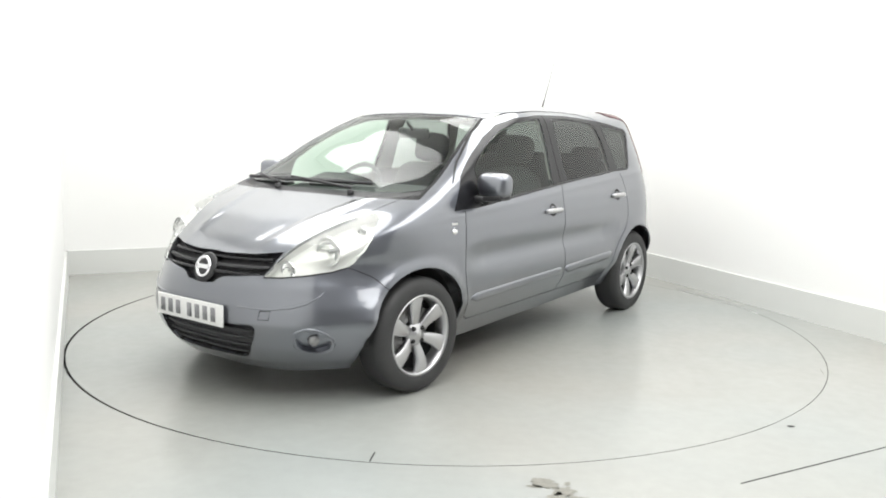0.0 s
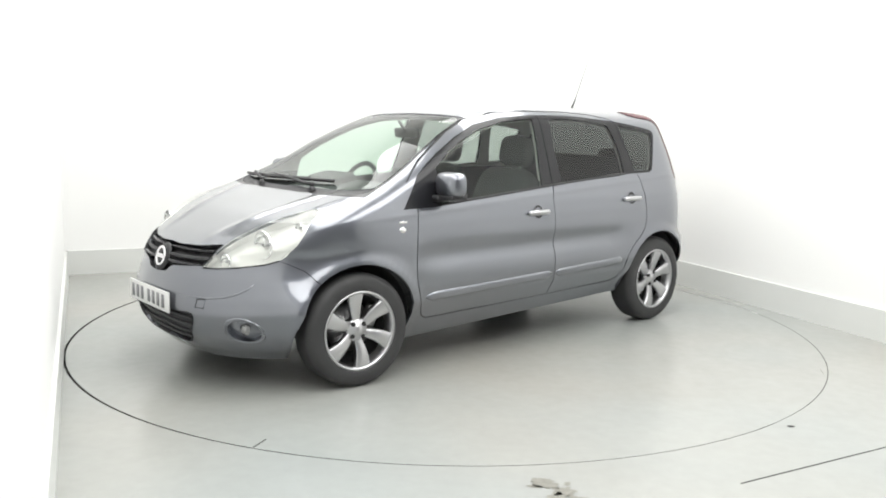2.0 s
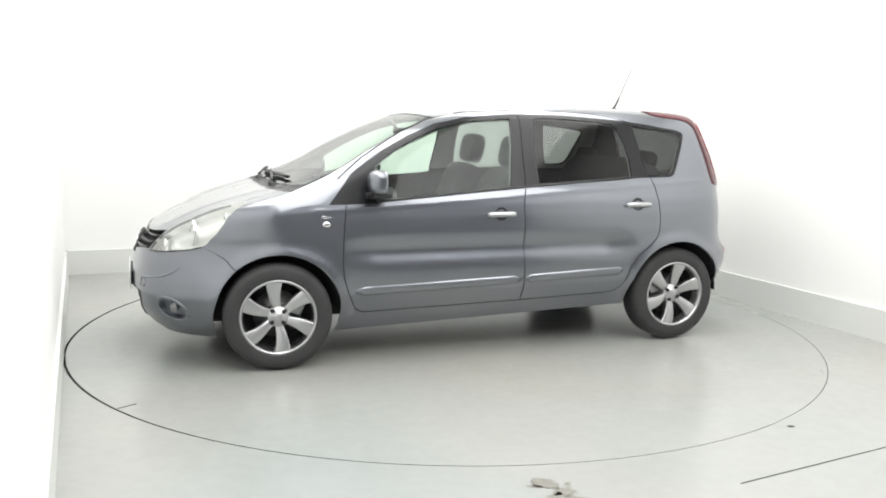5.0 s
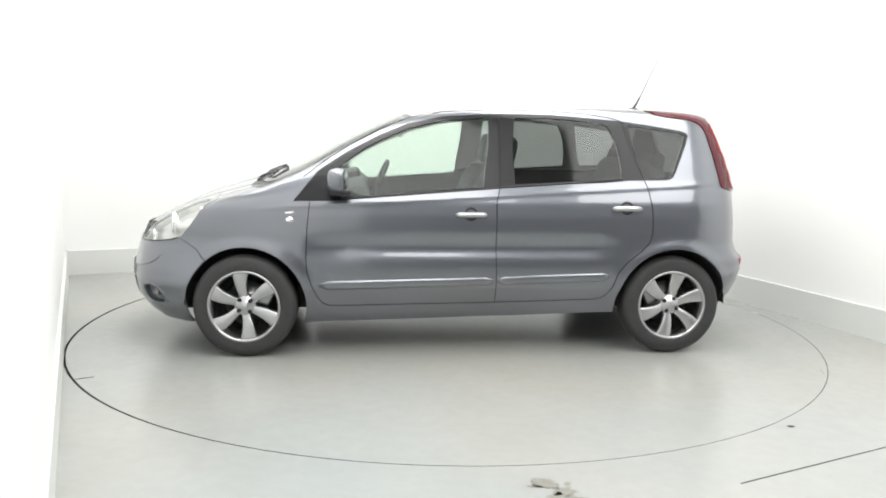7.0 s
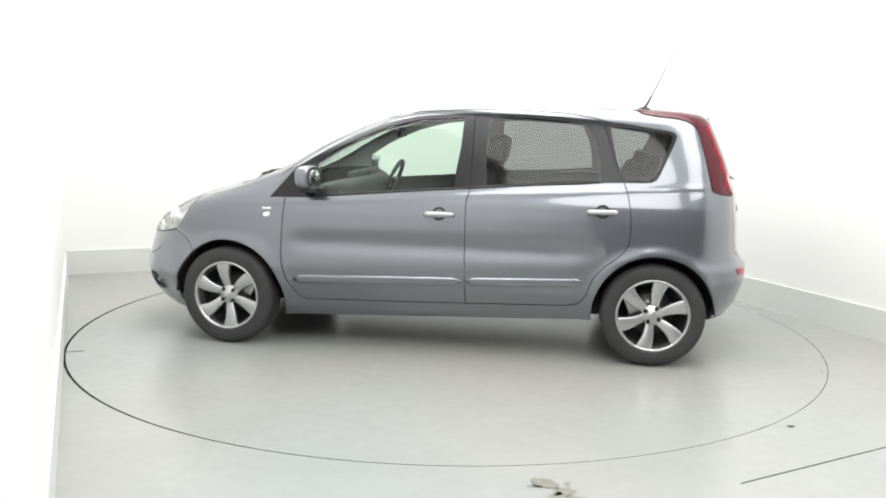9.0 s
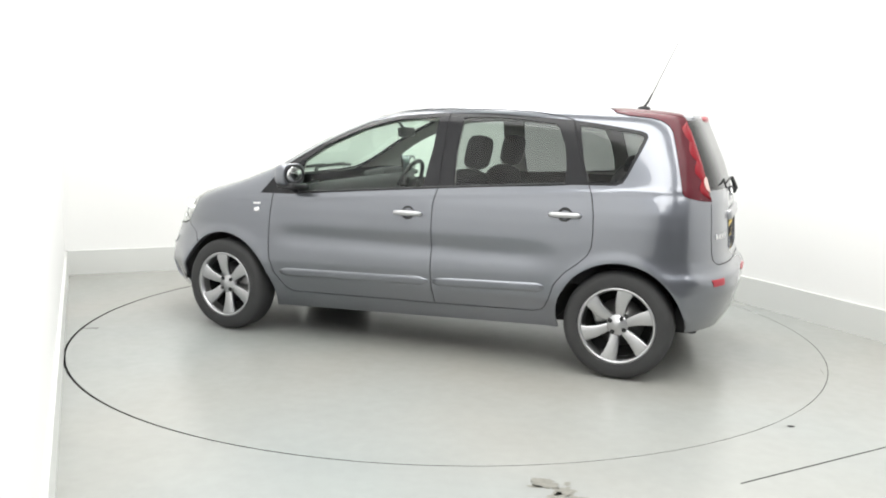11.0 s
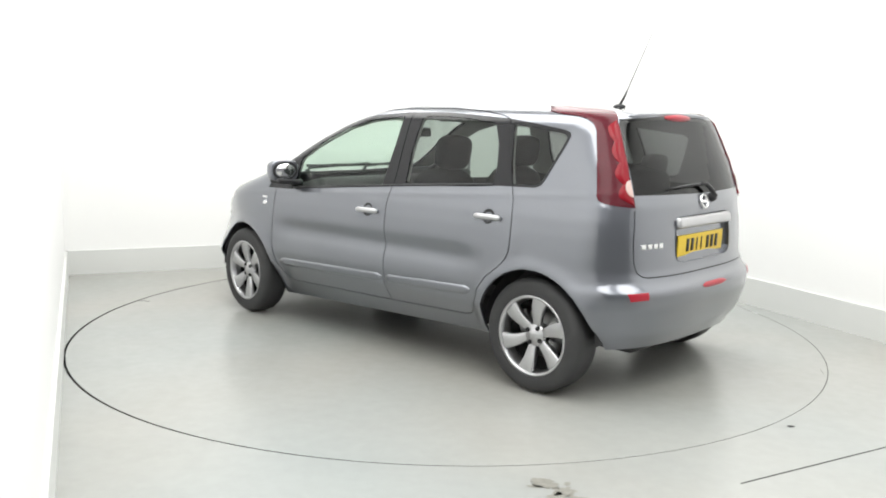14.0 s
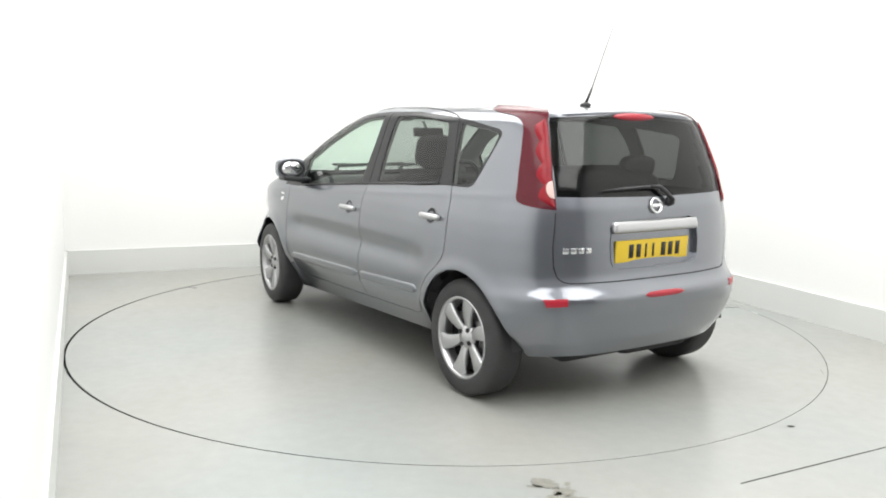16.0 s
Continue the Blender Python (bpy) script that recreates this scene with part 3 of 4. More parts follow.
def panel(cell, offset=0.0, skirt=0.014, sides=(1,), even=True):
    """A mesh from cut cells: the skin moved by offset, with an edge turned inwards; sides: 1 left, -1 right."""
    verts, faces, normals = [], [], []
    for s in sides:
        pts, polys = cell
        n = skin_normals(pts)
        flat = np.clip((pts[:, 2:] - 1.46) / 0.03, 0, 1)
        if flat.max() > 0:
            g = np.zeros_like(pts)
            for f in polys:
                a, b, c = pts[f[0]], pts[f[1]], pts[f[-1]]
                d = pts[f[len(f) // 2]]
                m = np.cross(b - a, d - a) + np.cross(d - a, c - a)
                for i in f:
                    g[i] += m
            g[np.abs(pts[:, 1]) < 1e-5, 1] = 0
            size = np.linalg.norm(g, axis=1, keepdims=True)
            g = np.where(size > 1e-11, g / np.maximum(size, 1e-11), (0.0, 0.0, 1.0))
            n = n * (1 - flat) + g * flat
            n /= np.maximum(np.linalg.norm(n, axis=1, keepdims=True), 1e-9)
        p = pts + n * offset
        q = p - n * skirt
        flip = np.array((1, s, 1))
        base = len(verts)
        verts += [tuple(v) for v in p * flip]
        n = n * flip
        count = {}
        for f in polys:
            for i, j in zip(f, f[1:] + f[:1]):
                count[(i, j)] = count.get((i, j), 0) + 1
        for f in polys:
            g = f if s > 0 else f[::-1]
            faces.append([base + i for i in g])
            normals += [tuple(n[i]) for i in g]
        if skirt:
            rim = {}
            for (i, j) in count:
                if (j, i) in count or (abs(pts[i][1]) < 1e-5 and abs(pts[j][1]) < 1e-5):
                    continue
                for k in (i, j):
                    if k not in rim:
                        rim[k] = len(verts)
                        verts.append(tuple(q[k] * flip))
                g = [base + j, base + i, rim[i], rim[j]]
                g = g if s > 0 else g[::-1]
                a, b, c = (np.array(verts[k]) for k in g[:3])
                m = np.cross(b - a, c - b)
                m = m / max(np.linalg.norm(m), 1e-9)
                faces.append(g)
                normals += [tuple(m)] * 4
    me = mesh_of("panel", verts, faces)
    if even:
        me.normals_split_custom_set(normals)
    return me


CELLS = cut_skin()


def surface_at(view, u, v, side=1):
    """The place on the skin seen at (u, v) of a view, and its normal."""
    lo, hi = 0.0, 2.3
    a, b = AXIS[view]
    k = 3 - a - b
    sign = {SIDE: side, FRONT: 1, REAR: -1, TOP: 1}[view]
    for _ in range(24):
        mid = (lo + hi) / 2
        p = np.zeros((1, 3))
        p[0, a], p[0, b], p[0, k] = u, v, sign * mid
        if level(p)[0] < 1:
            lo = mid
        else:
            hi = mid
    p = np.zeros((1, 3))
    p[0, a], p[0, b], p[0, k] = u, v, sign * lo
    n = skin_normals(p)[0]
    if view == SIDE and side < 0:
        n[1] = -abs(n[1])
    return Vector(p[0]), Vector(n)


# ---------------------------------------------------------------- the car's panels
BOTH = (1, -1)


def bodywork():
    made = {}
    for name, cell, label in (("bonnet", "bonnet", ""), ("roof", "roof", ""), ("front_bumper", "front_bumper", ""), ("rear_bumper", "rear_bumper", ""), ("tailgate", "tailgate", "")):
        made[name] = put(name, panel(CELLS[cell], sides=BOTH), PAINT, car, label)
    made["windscreen"] = put("windscreen", panel(CELLS["windscreen"], -0.002, 0.0, BOTH, False), CLEARGLASS, car, "clear curved windscreen glass")
    put("windscreen_seal", panel(CELLS["screen_edge"], -0.004, 0.012, BOTH), GLOSSBLACK, made["windscreen"], "black windscreen edging")
    put("cowl", panel(CELLS["cowl"], -0.006, 0.02, BOTH), BLACK, car, "black plastic cowl below the windscreen")
    made["rear_window"] = put("rear_window", panel(CELLS["back_window"], -0.003, 0.0, BOTH, False), BACKGLASS, made["tailgate"], "dark tinted rear window glass")
    put("plate_recess", panel(CELLS["recess"], -0.022, -0.026, BOTH), PAINT, made["tailgate"], "recessed grey panel round the number plate")
    put("panel_gaps", panel(CELLS["gap"], -0.007, 0.0, BOTH), UNDER, car, "dark shut lines between panels")
    for s in BOTH:
        for name in ("front_fender", "rear_quarter_panel", "sill"):
            made[name, s] = put(name, panel(CELLS[name], sides=(s,)), PAINT, car)
        for name, win, tint in (("front_door", "front_window", CLEARGLASS), ("rear_door", "rear_window", TINTGLASS)):
            d = made[name, s] = put(name, panel(CELLS[name], sides=(s,)), PAINT, car)
            put("window", panel(CELLS[win], -0.004, 0.0, (s,), False), tint, d, "clear pale green side glass" if tint is CLEARGLASS else "dark tinted side glass")
        put("quarter_window", panel(CELLS["quarter_window"], -0.003, 0.0, (s,), False), TINTGLASS, made["rear_quarter_panel", s], "dark tinted quarter glass")
        put("window_surround", panel(CELLS["window_trim"], -0.002, 0.012, (s,)), GLOSSBLACK, car, "gloss black window surround")
    return made


MADE = bodywork()


def lining():
    """The dark inner skin of the cabin, open at the windows."""
    cells = {}
    for name, (pts, polys) in CELLS.items():
        if name in ("front_window", "rear_window", "quarter_window", "back_window", "windscreen", "arch", "headlamp", "fog"):
            continue
        low = name in ("grille", "lower_grille")
        for f in polys:
            c = pts[f].mean(0)
            if c[2] > 0.4 or low:
                cells.setdefault("roof" if c[2] > 1.43 else "pillar" if c[2] > 1.06 and c[0] > -1.5 else "side", []).append(pts[f])
    for key, mat, name, label in (("side", LINING, "cabin_lining", "dark inner lining of the cabin"), ("pillar", PALELINING, "pillar_trim", "pale grey trim on the inner pillars"), ("roof", PALELINING, "headlining", "pale grey roof lining")):
        for sides in ((1,), (-1,)) if key == "pillar" else (BOTH,):
            verts, faces = [], []
            for quad in cells[key]:
                n = skin_normals(quad)
                p = quad - n * 0.03
                for s in sides:
                    base = len(verts)
                    verts += [tuple(v * np.array((1, s, 1))) for v in p]
                    row = [base + i for i in range(len(p))]
                    faces.append(row if s > 0 else row[::-1])
            bm = bmesh.new()
            me = mesh_of(name, verts, faces)
            bm.from_mesh(me)
            bmesh.ops.remove_doubles(bm, verts=bm.verts, dist=2e-4)
            part(name, bm, mat, car, label)


lining()


def underbody():
    bm = block(3.5, 0.96, 0.16, 0.03, at=pose(0.05, 0, 0.30))
    part("underbody", bm, UNDER, car, "dark underbody")
    part("underbody_floor", block(1.86, 1.50, 0.08, 0.02, at=pose(0.0, 0, 0.325)), UNDER, car)
    part("exhaust_box", block(0.24, 0.5, 0.13, 0.05, 3, at=pose(-1.62, -0.15, 0.28)), UNDER, car, "dark exhaust silencer")
    for s in BOTH:
        for hx in (HUB_X, -HUB_X):
            prof = [(ARCH + 0.004, 0.77), (ARCH + 0.004, 0.40), (0.0, 0.40)]
            bm = lathe([(r, d if s > 0 else -d) for r, d in prof], 48)
            kill = [f for f in bm.faces if f.calc_center_median().z < 0.0]
            bmesh.ops.delete(bm, geom=kill, context="FACES")
            part("wheel_well", bm, UNDER, car, "black wheel arch liner", pose(hx, 0, HUB_Z))


underbody()


def ring_of(poly_pts, radius):
    return tube(list(poly_pts) + [poly_pts[0]], radius, 8)


def emblem(parent, centre, normal, size, mat=CHROME):
    """A plain bright ring with a bar across it."""
    n = Vector(normal).normalized()
    m = Matrix.Translation(Vector(centre) + n * 0.006) @ n.to_track_quat("Z", "Y").to_matrix().to_4x4()
    bm = lathe([(size * .72, 0), (size * .78, .006), (size * .94, .006), (size, 0)], 36, "Z")
    ob = part("emblem", bm, mat, parent, "chrome round badge with a bar", m)
    part("emblem_bar", block(size * 2.1, size * 0.42, 0.012, 0.004), mat, ob)
    return ob


def front_end():
    bonnet, bumper = MADE["bonnet"], MADE["front_bumper"]
    # upper grille: dark recess, three bars
    grille = put("grille", panel(CELLS["grille"], -0.03, -0.034, BOTH), BLACK, car, "black slatted front grille")
    for k, (z0, z1, out) in enumerate(((.726, .732, .385), (.690, .694, .385), (.658, .655, .355))):
        ys = np.linspace(-out, out, 25)
        pts = []
        for y in ys:
            q = abs(y) / out
            z = z0 + (z1 - z0) * q
            p, n = surface_at(FRONT, y, z)
            pts.append(p + n * (-0.014))
        part("grille_bar", tube(pts, 0.011 if k else 0.009, 8), BLACK if k == 1 else GLOSSBLACK, grille)
    p, n = surface_at(FRONT, 0, .667)
    emblem(grille, p - n * 0.004, (n.x, 0, n.z * 0.6), 0.056)
    bez = lathe([(0.0, 0.0), (0.072, 0.0), (0.08, -0.012)], 30, "Z")
    part("emblem_base", bez, BLACK, grille, "", Matrix.Translation(p - n * 0.002) @ n.to_track_quat("Z", "Y").to_matrix().to_4x4())
    low = put("lower_grille", panel(CELLS["lower_grille"], -0.045, -0.05, BOTH), BLACK, car, "black lower air intake with slats")
    for z, out in ((.385, .355), (.345, .345), (.305, .325), (.268, .295)):
        pts = [surface_at(FRONT, y, z)[0] + Vector((-0.022, 0, 0)) for y in np.linspace(-out, out, 21)]
        part("slat", tube(pts, 0.009, 6), BLACK, low)
    for s in BOTH:
        lens = put("headlight", panel(CELLS["headlamp"], 0.004, 0.012, (s,)), LENS, car, "large clear swept-back headlight")
        put("bowl", panel(CELLS["headlamp"], -0.050, -0.052, (s,)), SILVERBOWL, lens, "bright silvered lamp housing")
        for y, z, r, d in ((.60, .80, .070, .040), (.475, .70, .042, .030), (.655, .895, .026, .02)):
            p, n = surface_at(FRONT, s * y, z)
            aim = Vector((1.0, s * 0.12, 0.02)).normalized()
            m = Matrix.Translation(p - n * 0.046) @ aim.to_track_quat("Z", "Y").to_matrix().to_4x4()
            prof = [(r, d), (r * 1.06, d * .9), (r * .98, d * .6), (r * .8, d * .25), (r * .5, 0.006), (r * .25, 0.0), (0.0, 0.0)]
            part("reflector", lathe(prof, 30, "Z"), CHROME, lens, "", m)
            part("bulb", lathe([(0.0, d * .8), (r * .14, d * .75), (r * .16, 0.0)], 16, "Z"), ALLOY, lens, "", m)
        # the black lower lip of the lamp
        line = [surface_at(FRONT, s * y, z)[0] + surface_at(FRONT, s * y, z)[1] * 0.003 for y, z in ((.382, .648), (.461, .650), (.545, .660), (.632, .677), (.672, .697))]
        part("lamp_lip", tube(line, 0.004, 6), BLACK, lens)
        # fog lamp in its dish
        fog = put("fog_light", panel(CELLS["fog"], -0.03, -0.032, (s,)), PAINT, car, "round fog light in a recessed grey dish")
        p, n = surface_at(FRONT, s * .603, .343)
        m = Matrix.Translation(p - n * 0.024) @ Vector((1, s * 0.35, 0)).normalized().to_track_quat("Z", "Y").to_matrix().to_4x4()
        part("fog_lens", lathe([(0.0, .016), (.014, .0145), (.024, .008), (.029, 0.0), (.034, -.004)], 28, "Z"), FOGGLASS, fog, "clear round lens", m)
        pts = []
        for a, b in circle(.600, .345, .066, 28):
            p, n = surface_at(FRONT, s * a, b)
            pts.append(p - n * 0.003)
        part("fog_rim", ring_of(pts, 0.007), PAINT, fog)
        # washer cap and the bumper's crease line
        pts = [surface_at(FRONT, s * y, z) for y, z in ((.395, .492), (.445, .496), (.44, .452), (.388, .449))]
        part("washer_cap", ring_of([p + n * 0.0005 for p, n in pts], 0.0022), UNDER, bumper, "headlight washer cap outline")
        line = [surface_at(FRONT, s * y, z) for y, z in ((.27, .502), (.36, .500), (.45, .502), (.53, .513), (.58, .532), (.61, .556), (.625, .582))]
        part("bumper_crease", tube([p + n * 0.001 for p, n in line], [0.002, .004, .005, .006, .006, .005, .002], 8), PAINT, bumper)
    # front plate
    m = pose(2.083, -0.055, .447, 0, 0, 0)
    plate = part("number_plate", block(0.010, 0.52, 0.111, 0.004), PLATEWHITE, car, "white front number plate with dark bars", m)
    for k in range(7):
        y = 0.19 - 0.062 * k - (0.03 if k > 3 else 0)
        part("plate_bar", block(0.003, 0.034, 0.070, 0.0), PLATEGLARE, plate, at=pose(0.006, y, 0))
    part("plate_mount", block(0.045, 0.40, 0.08, 0.01), BLACK, plate, at=pose(-0.025, 0, 0))


front_end()


def rear_end():
    gate, bumper = MADE["tailgate"], MADE["rear_bumper"]
    for s in BOTH:
        lamp = put("tail_light", panel(CELLS["tail_lamp"], 0.005, 0.02, (s,)), DARKRED, car, "tall red tail light wrapping onto the roof edge")
        # a bright red column with a scalloped outer edge along the glass, and dark scallops beside it
        for name, mat, z0, z1, base, wave, label in (("red_column", REDLENS, 1.425, 1.012, .034, .020, "bright red scalloped lamp column"),):
            bm = bmesh.new()
            rows = []
            for q in np.linspace(0, 1, 49):
                z = z0 + (z1 - z0) * q
                inner = np.interp(z, (.99, 1.157, 1.30, 1.42, 1.455), (.600, .590, .566, .542, .52)) + .003
                wide = base * min(1.0, q * 12 + .2, (1 - q) * 9 + .15) + wave * abs(math.sin(q * math.pi * 4)) * (0.5 + q)
                row = []
                for e in np.linspace(0, 1, 6):
                    p, n = surface_at(REAR, s * (inner + wide * e), z)
                    row.append(bm.verts.new(p + n * (0.0065 + 0.006 * math.sin(e * math.pi))))
                rows.append(row)
            for a, b in zip(rows, rows[1:]):
                for i in range(5):
                    bm.faces.new((a[i], a[i + 1], b[i + 1], b[i]))
            bmesh.ops.recalc_face_normals(bm, faces=bm.faces)
            part(name, bm, mat, lamp, label)
        bm = bmesh.new()
        rows = []
        for q in np.linspace(0, 1, 13):
            z = 1.135 - .085 * q
            inner = np.interp(z, (.99, 1.157), (.600, .590)) + .002
            row = []
            for e in np.linspace(0, 1, 5):
                p, n = surface_at(REAR, s * (inner + .030 * math.sqrt(max(0.0, 1 - (2 * q - 1) ** 2)) * e), z)
                row.append(bm.verts.new(p + n * (0.0135 + .002 * math.sin(e * 3))))
            rows.append(row)
        for a, b in zip(rows, rows[1:]):
            for i in range(4):
                try:
                    bm.faces.new((a[i], a[i + 1], b[i + 1], b[i]))
                except ValueError:
                    pass
        bmesh.ops.recalc_face_normals(bm, faces=bm.faces)
        part("clear_lens", bm, PINKLENS, lamp, "clear reversing light lens")
        put("reflector", panel(CELLS["reflector"], 0.003, 0.012, (s,)), REFLECT, bumper, "red rear reflector")
    # high brake light under the roof edge
    bm = bmesh.new()
    bmesh.ops.create_uvsphere(bm, u_segments=24, v_segments=12, radius=1.0)
    bmesh.ops.scale(bm, vec=(0.022, 0.15, 0.020), verts=bm.verts)
    p, n = surface_at(REAR, 0, 1.452)
    part("high_brake_light", bm, REFLECT, gate, "red high-level brake light", Matrix.Translation(p - n * 0.006))
    # spoiler lip
    line = [surface_at(REAR, y, 1.468 - 0.02 * (abs(y) / .5) ** 2) for y in np.linspace(-.46, .46, 25)]
    part("spoiler_lip", tube([p + n * 0.001 for p, n in line], [.003] + [.010] * 23 + [.003], 8), PAINT, gate)
    # rear fog light in the bumper
    ys = np.linspace(.13, -.15, 13)
    bm = bmesh.new()
    rows = []
    for k, y in enumerate(ys):
        h = 0.015 * math.sqrt(max(0.02, 1 - (2 * k / 12 - 1) ** 4))
        rows.append([bm.verts.new(surface_at(REAR, y, .573 + h * e)[0] + surface_at(REAR, y, .573 + h * e)[1] * (0.006 - 0.006 * e * e)) for e in (-1, -.5, 0, .5, 1)])
    for a, b in zip(rows, rows[1:]):
        for i in range(4):
            bm.faces.new((a[i], b[i], b[i + 1], a[i + 1]))
    bmesh.ops.recalc_face_normals(bm, faces=bm.faces)
    part("rear_fog_light", bm, REFLECT, bumper, "red rear fog light strip")
    # plate, its bright hood, badge, letters as plain bars
    plate = part("number_plate", block(0.008, 0.52, 0.111, 0.003), YELLOW, gate, "yellow rear number plate with dark bars", pose(-1.811, 0.004, .785, 0, -2))
    for k in range(7):
        y = 0.155 - 0.052 * k - (0.022 if k > 3 else 0)
        part("plate_bar", block(0.003, 0.030 if k not in (2, 3) else 0.012, 0.068), INK, plate, at=pose(-0.005, y, 0))
    bm = block(0.05, 0.60, 0.060, 0.020, 3)
    part("plate_hood", bm, CHROME_SATIN, gate, "bright satin hood above the plate", pose(-1.818, 0, .908, 0, 14))
    p, n = surface_at(REAR, 0, 1.008)
    emblem(gate, p + n * 0.002, n, 0.042)
    for k in range(4):
        y = .562 - .040 * k
        p, n = surface_at(REAR, y, .806)
        part("badge_bar", block(0.004, 0.030, 0.026, 0.001), CHROME, gate, "bright raised lettering bar", Matrix.Translation(p + n * .003) @ pose(0, 0, 0, 0, 0, -math.degrees(math.atan2(n.y, -n.x))))
    # wiper
    p0, n0 = surface_at(REAR, -.105, 1.025)
    wiper = part("rear_wiper", lathe([(0.0, .03), (.018, .028), (.024, .02), (.026, 0)], 20, "Z"), BLACK, gate, "black rear wiper", Matrix.Translation(p0) @ n0.to_track_quat("Z", "Y").to_matrix().to_4x4())
    inv = wiper.matrix_basis.inverted()
    arm = [surface_at(REAR, y, z) for y, z in ((-.105, 1.025), (-.075, 1.06), (-.03, 1.094), (.03, 1.097))]
    part("wiper_arm", tube([inv @ (p + n * 0.028) for p, n in arm], [.014, .013, .011, .007], 8), BLACK, wiper)
    blade = [surface_at(REAR, y, z) for y, z in ((-.03, 1.096), (.08, 1.096), (.2, 1.092), (.345, 1.084))]
    part("wiper_blade", tube([inv @ (p + n * 0.018) for p, n in blade], [.009, .008, .007, .004], 8), BLACK, wiper)


CHROME_SATIN = material("satin_chrome", (0.52, 0.52, 0.53), 0.3, 0.8, vary=0.02)
rear_end()


def side_details():
    for s in BOTH:
        for door, x0, x1, z0, z1, hx, hz in (("front_door", .868, -.172, .436, .464, -.03, .862), ("rear_door", -.202, -.885, .465, .490, -.985, .905)):
            d = MADE[door, s]
            # protective strip
            rows, bm = [], bmesh.new()
            for q in np.linspace(0, 1, 21):
                x, z = x0 + (x1 - x0) * q, z0 + (z1 - z0) * q
                taper = min(1.0, 0.35 + min(q, 1 - q) * 14)
                row = []
                for dz, out in ((-.028, -.006), (-.025, .009), (-.012, .011), (.014, .010), (.022, .007), (.026, -.004)):
                    p, n = surface_at(SIDE, x, z + dz * taper, s)
                    row.append(bm.verts.new(p + n * out * taper))
                rows.append(row)
            for a, b in zip(rows, rows[1:]):
                for i in range(5):
                    bm.faces.new((a[i], a[i + 1], b[i + 1], b[i]))
            bm.faces.new(rows[0]), bm.faces.new(rows[-1])
            bmesh.ops.recalc_face_normals(bm, faces=bm.faces)
            part("protective_strip", bm, PAINT, d, "body-coloured door strip")
            # handle: dark cup and a bright bar
            p, n = surface_at(SIDE, hx, hz, s)
            cup = lathe([(0.0, -.006), (.028, -.002), (.038, .0012), (.041, 0.0)], 30, "Z")
            handle = part("door_handle", cup, UNDER, d, "satin bright pull handle over a dark cup", Matrix.Translation(p))
            handle.matrix_basis = Matrix.Translation(p + Vector((0, 0, 0.004))) @ n.to_track_quat("Z", "Y").to_matrix().to_4x4() @ pose(0, 0, 0.001)
            inv = handle.matrix_basis.inverted()
            pts = []
            for q in np.linspace(-1, 1, 15):
                pp, nn = surface_at(SIDE, hx + 0.088 * q, hz - 0.002, s)
                pts.append(inv @ (pp + nn * (0.028 * (1 - q ** 4) + 0.003)))
            part("handle_bar", tube(pts, [.010 if i in (0, 14) else .0155 for i in range(15)], 10), CHROME_SATIN, handle)
        # small badge on the front wing
        f = MADE["front_fender", s]
        p, n = surface_at(SIDE, 1.036, .826, s)
        m = Matrix.Translation(p + n * .001) @ n.to_track_quat("Z", "Y").to_matrix().to_4x4()
        bm = lathe([(0.0, .005), (.016, .0045), (.022, .002), (.023, 0)], 22, "Z")
        bmesh.ops.scale(bm, vec=(1, .7, 1), verts=bm.verts)
        part("wing_badge", bm, CHROME, f, "small bright oval badge", m)
        p, n = surface_at(SIDE, 1.036, .866, s)
        part("badge_bar", block(.055, .004, .012, .001), CHROME, f, "", Matrix.Translation(p + n * .002))
        # door mirror
        root = Vector((.755, s * .80, .985))
        mirror = part("door_mirror", block(.10, .10, .035, .012, 2), BLACK, MADE["front_door", s], "grey door mirror with a black foot", Matrix.Translation(root))
        bm = bmesh.new()
        bmesh.ops.create_uvsphere(bm, u_segments=28, v_segments=18, radius=1.0)
        for v in bm.verts:
            x, y, z = v.co
            sq = lambda q, e: math.copysign(abs(q) ** e, q)
            v.co = Vector((sq(x, .8) * .066, sq(y, .55) * .104, sq(z, .55) * .069))
            if v.co.x < -0.034:
                v.co.x = -0.034
        shell = part("mirror_shell", bm, PAINT, mirror, "grey mirror housing", pose(-.008, s * .092, .080, 0, 0, s * -8))
        bm = lathe([(0.0, 0.0), (.050, 0.0), (.052, -.002)], 28, "Z")
        bmesh.ops.scale(bm, vec=(.90, 1.34, 1), verts=bm.verts)
        bez = lathe([(.050, -.002), (.060, .004), (.070, .002), (.072, -.012)], 28, "Z")
        bmesh.ops.scale(bez, vec=(.90, 1.34, 1), verts=bez.verts)
        part("mirror_frame", bez, BLACK, mirror, "black mirror frame", pose(-.040, s * .094, .080, 0, -90, s * -8))
        part("mirror_glass", bm, CHROME, mirror, "mirror glass", pose(-.044, s * .094, .080, 0, -90, s * -8))
        part("mirror_foot", block(.115, .20, .034, .014, 3), BLACK, mirror, "", pose(-.012, s * .062, .006, s * 5))
        # black strip along the belt below the glass
        line = [surface_at(SIDE, x, z, s) for x, z in ((.742, .951), (.6, .960), (.052, 1.003), (-.108, 1.015), (-.30, 1.030), (-.686, 1.057), (-.964, 1.077))]
        part("belt_strip", tube([p + n * .001 for p, n in line], .007, 6), BLACK, car, "black rubber belt strip")


side_details()


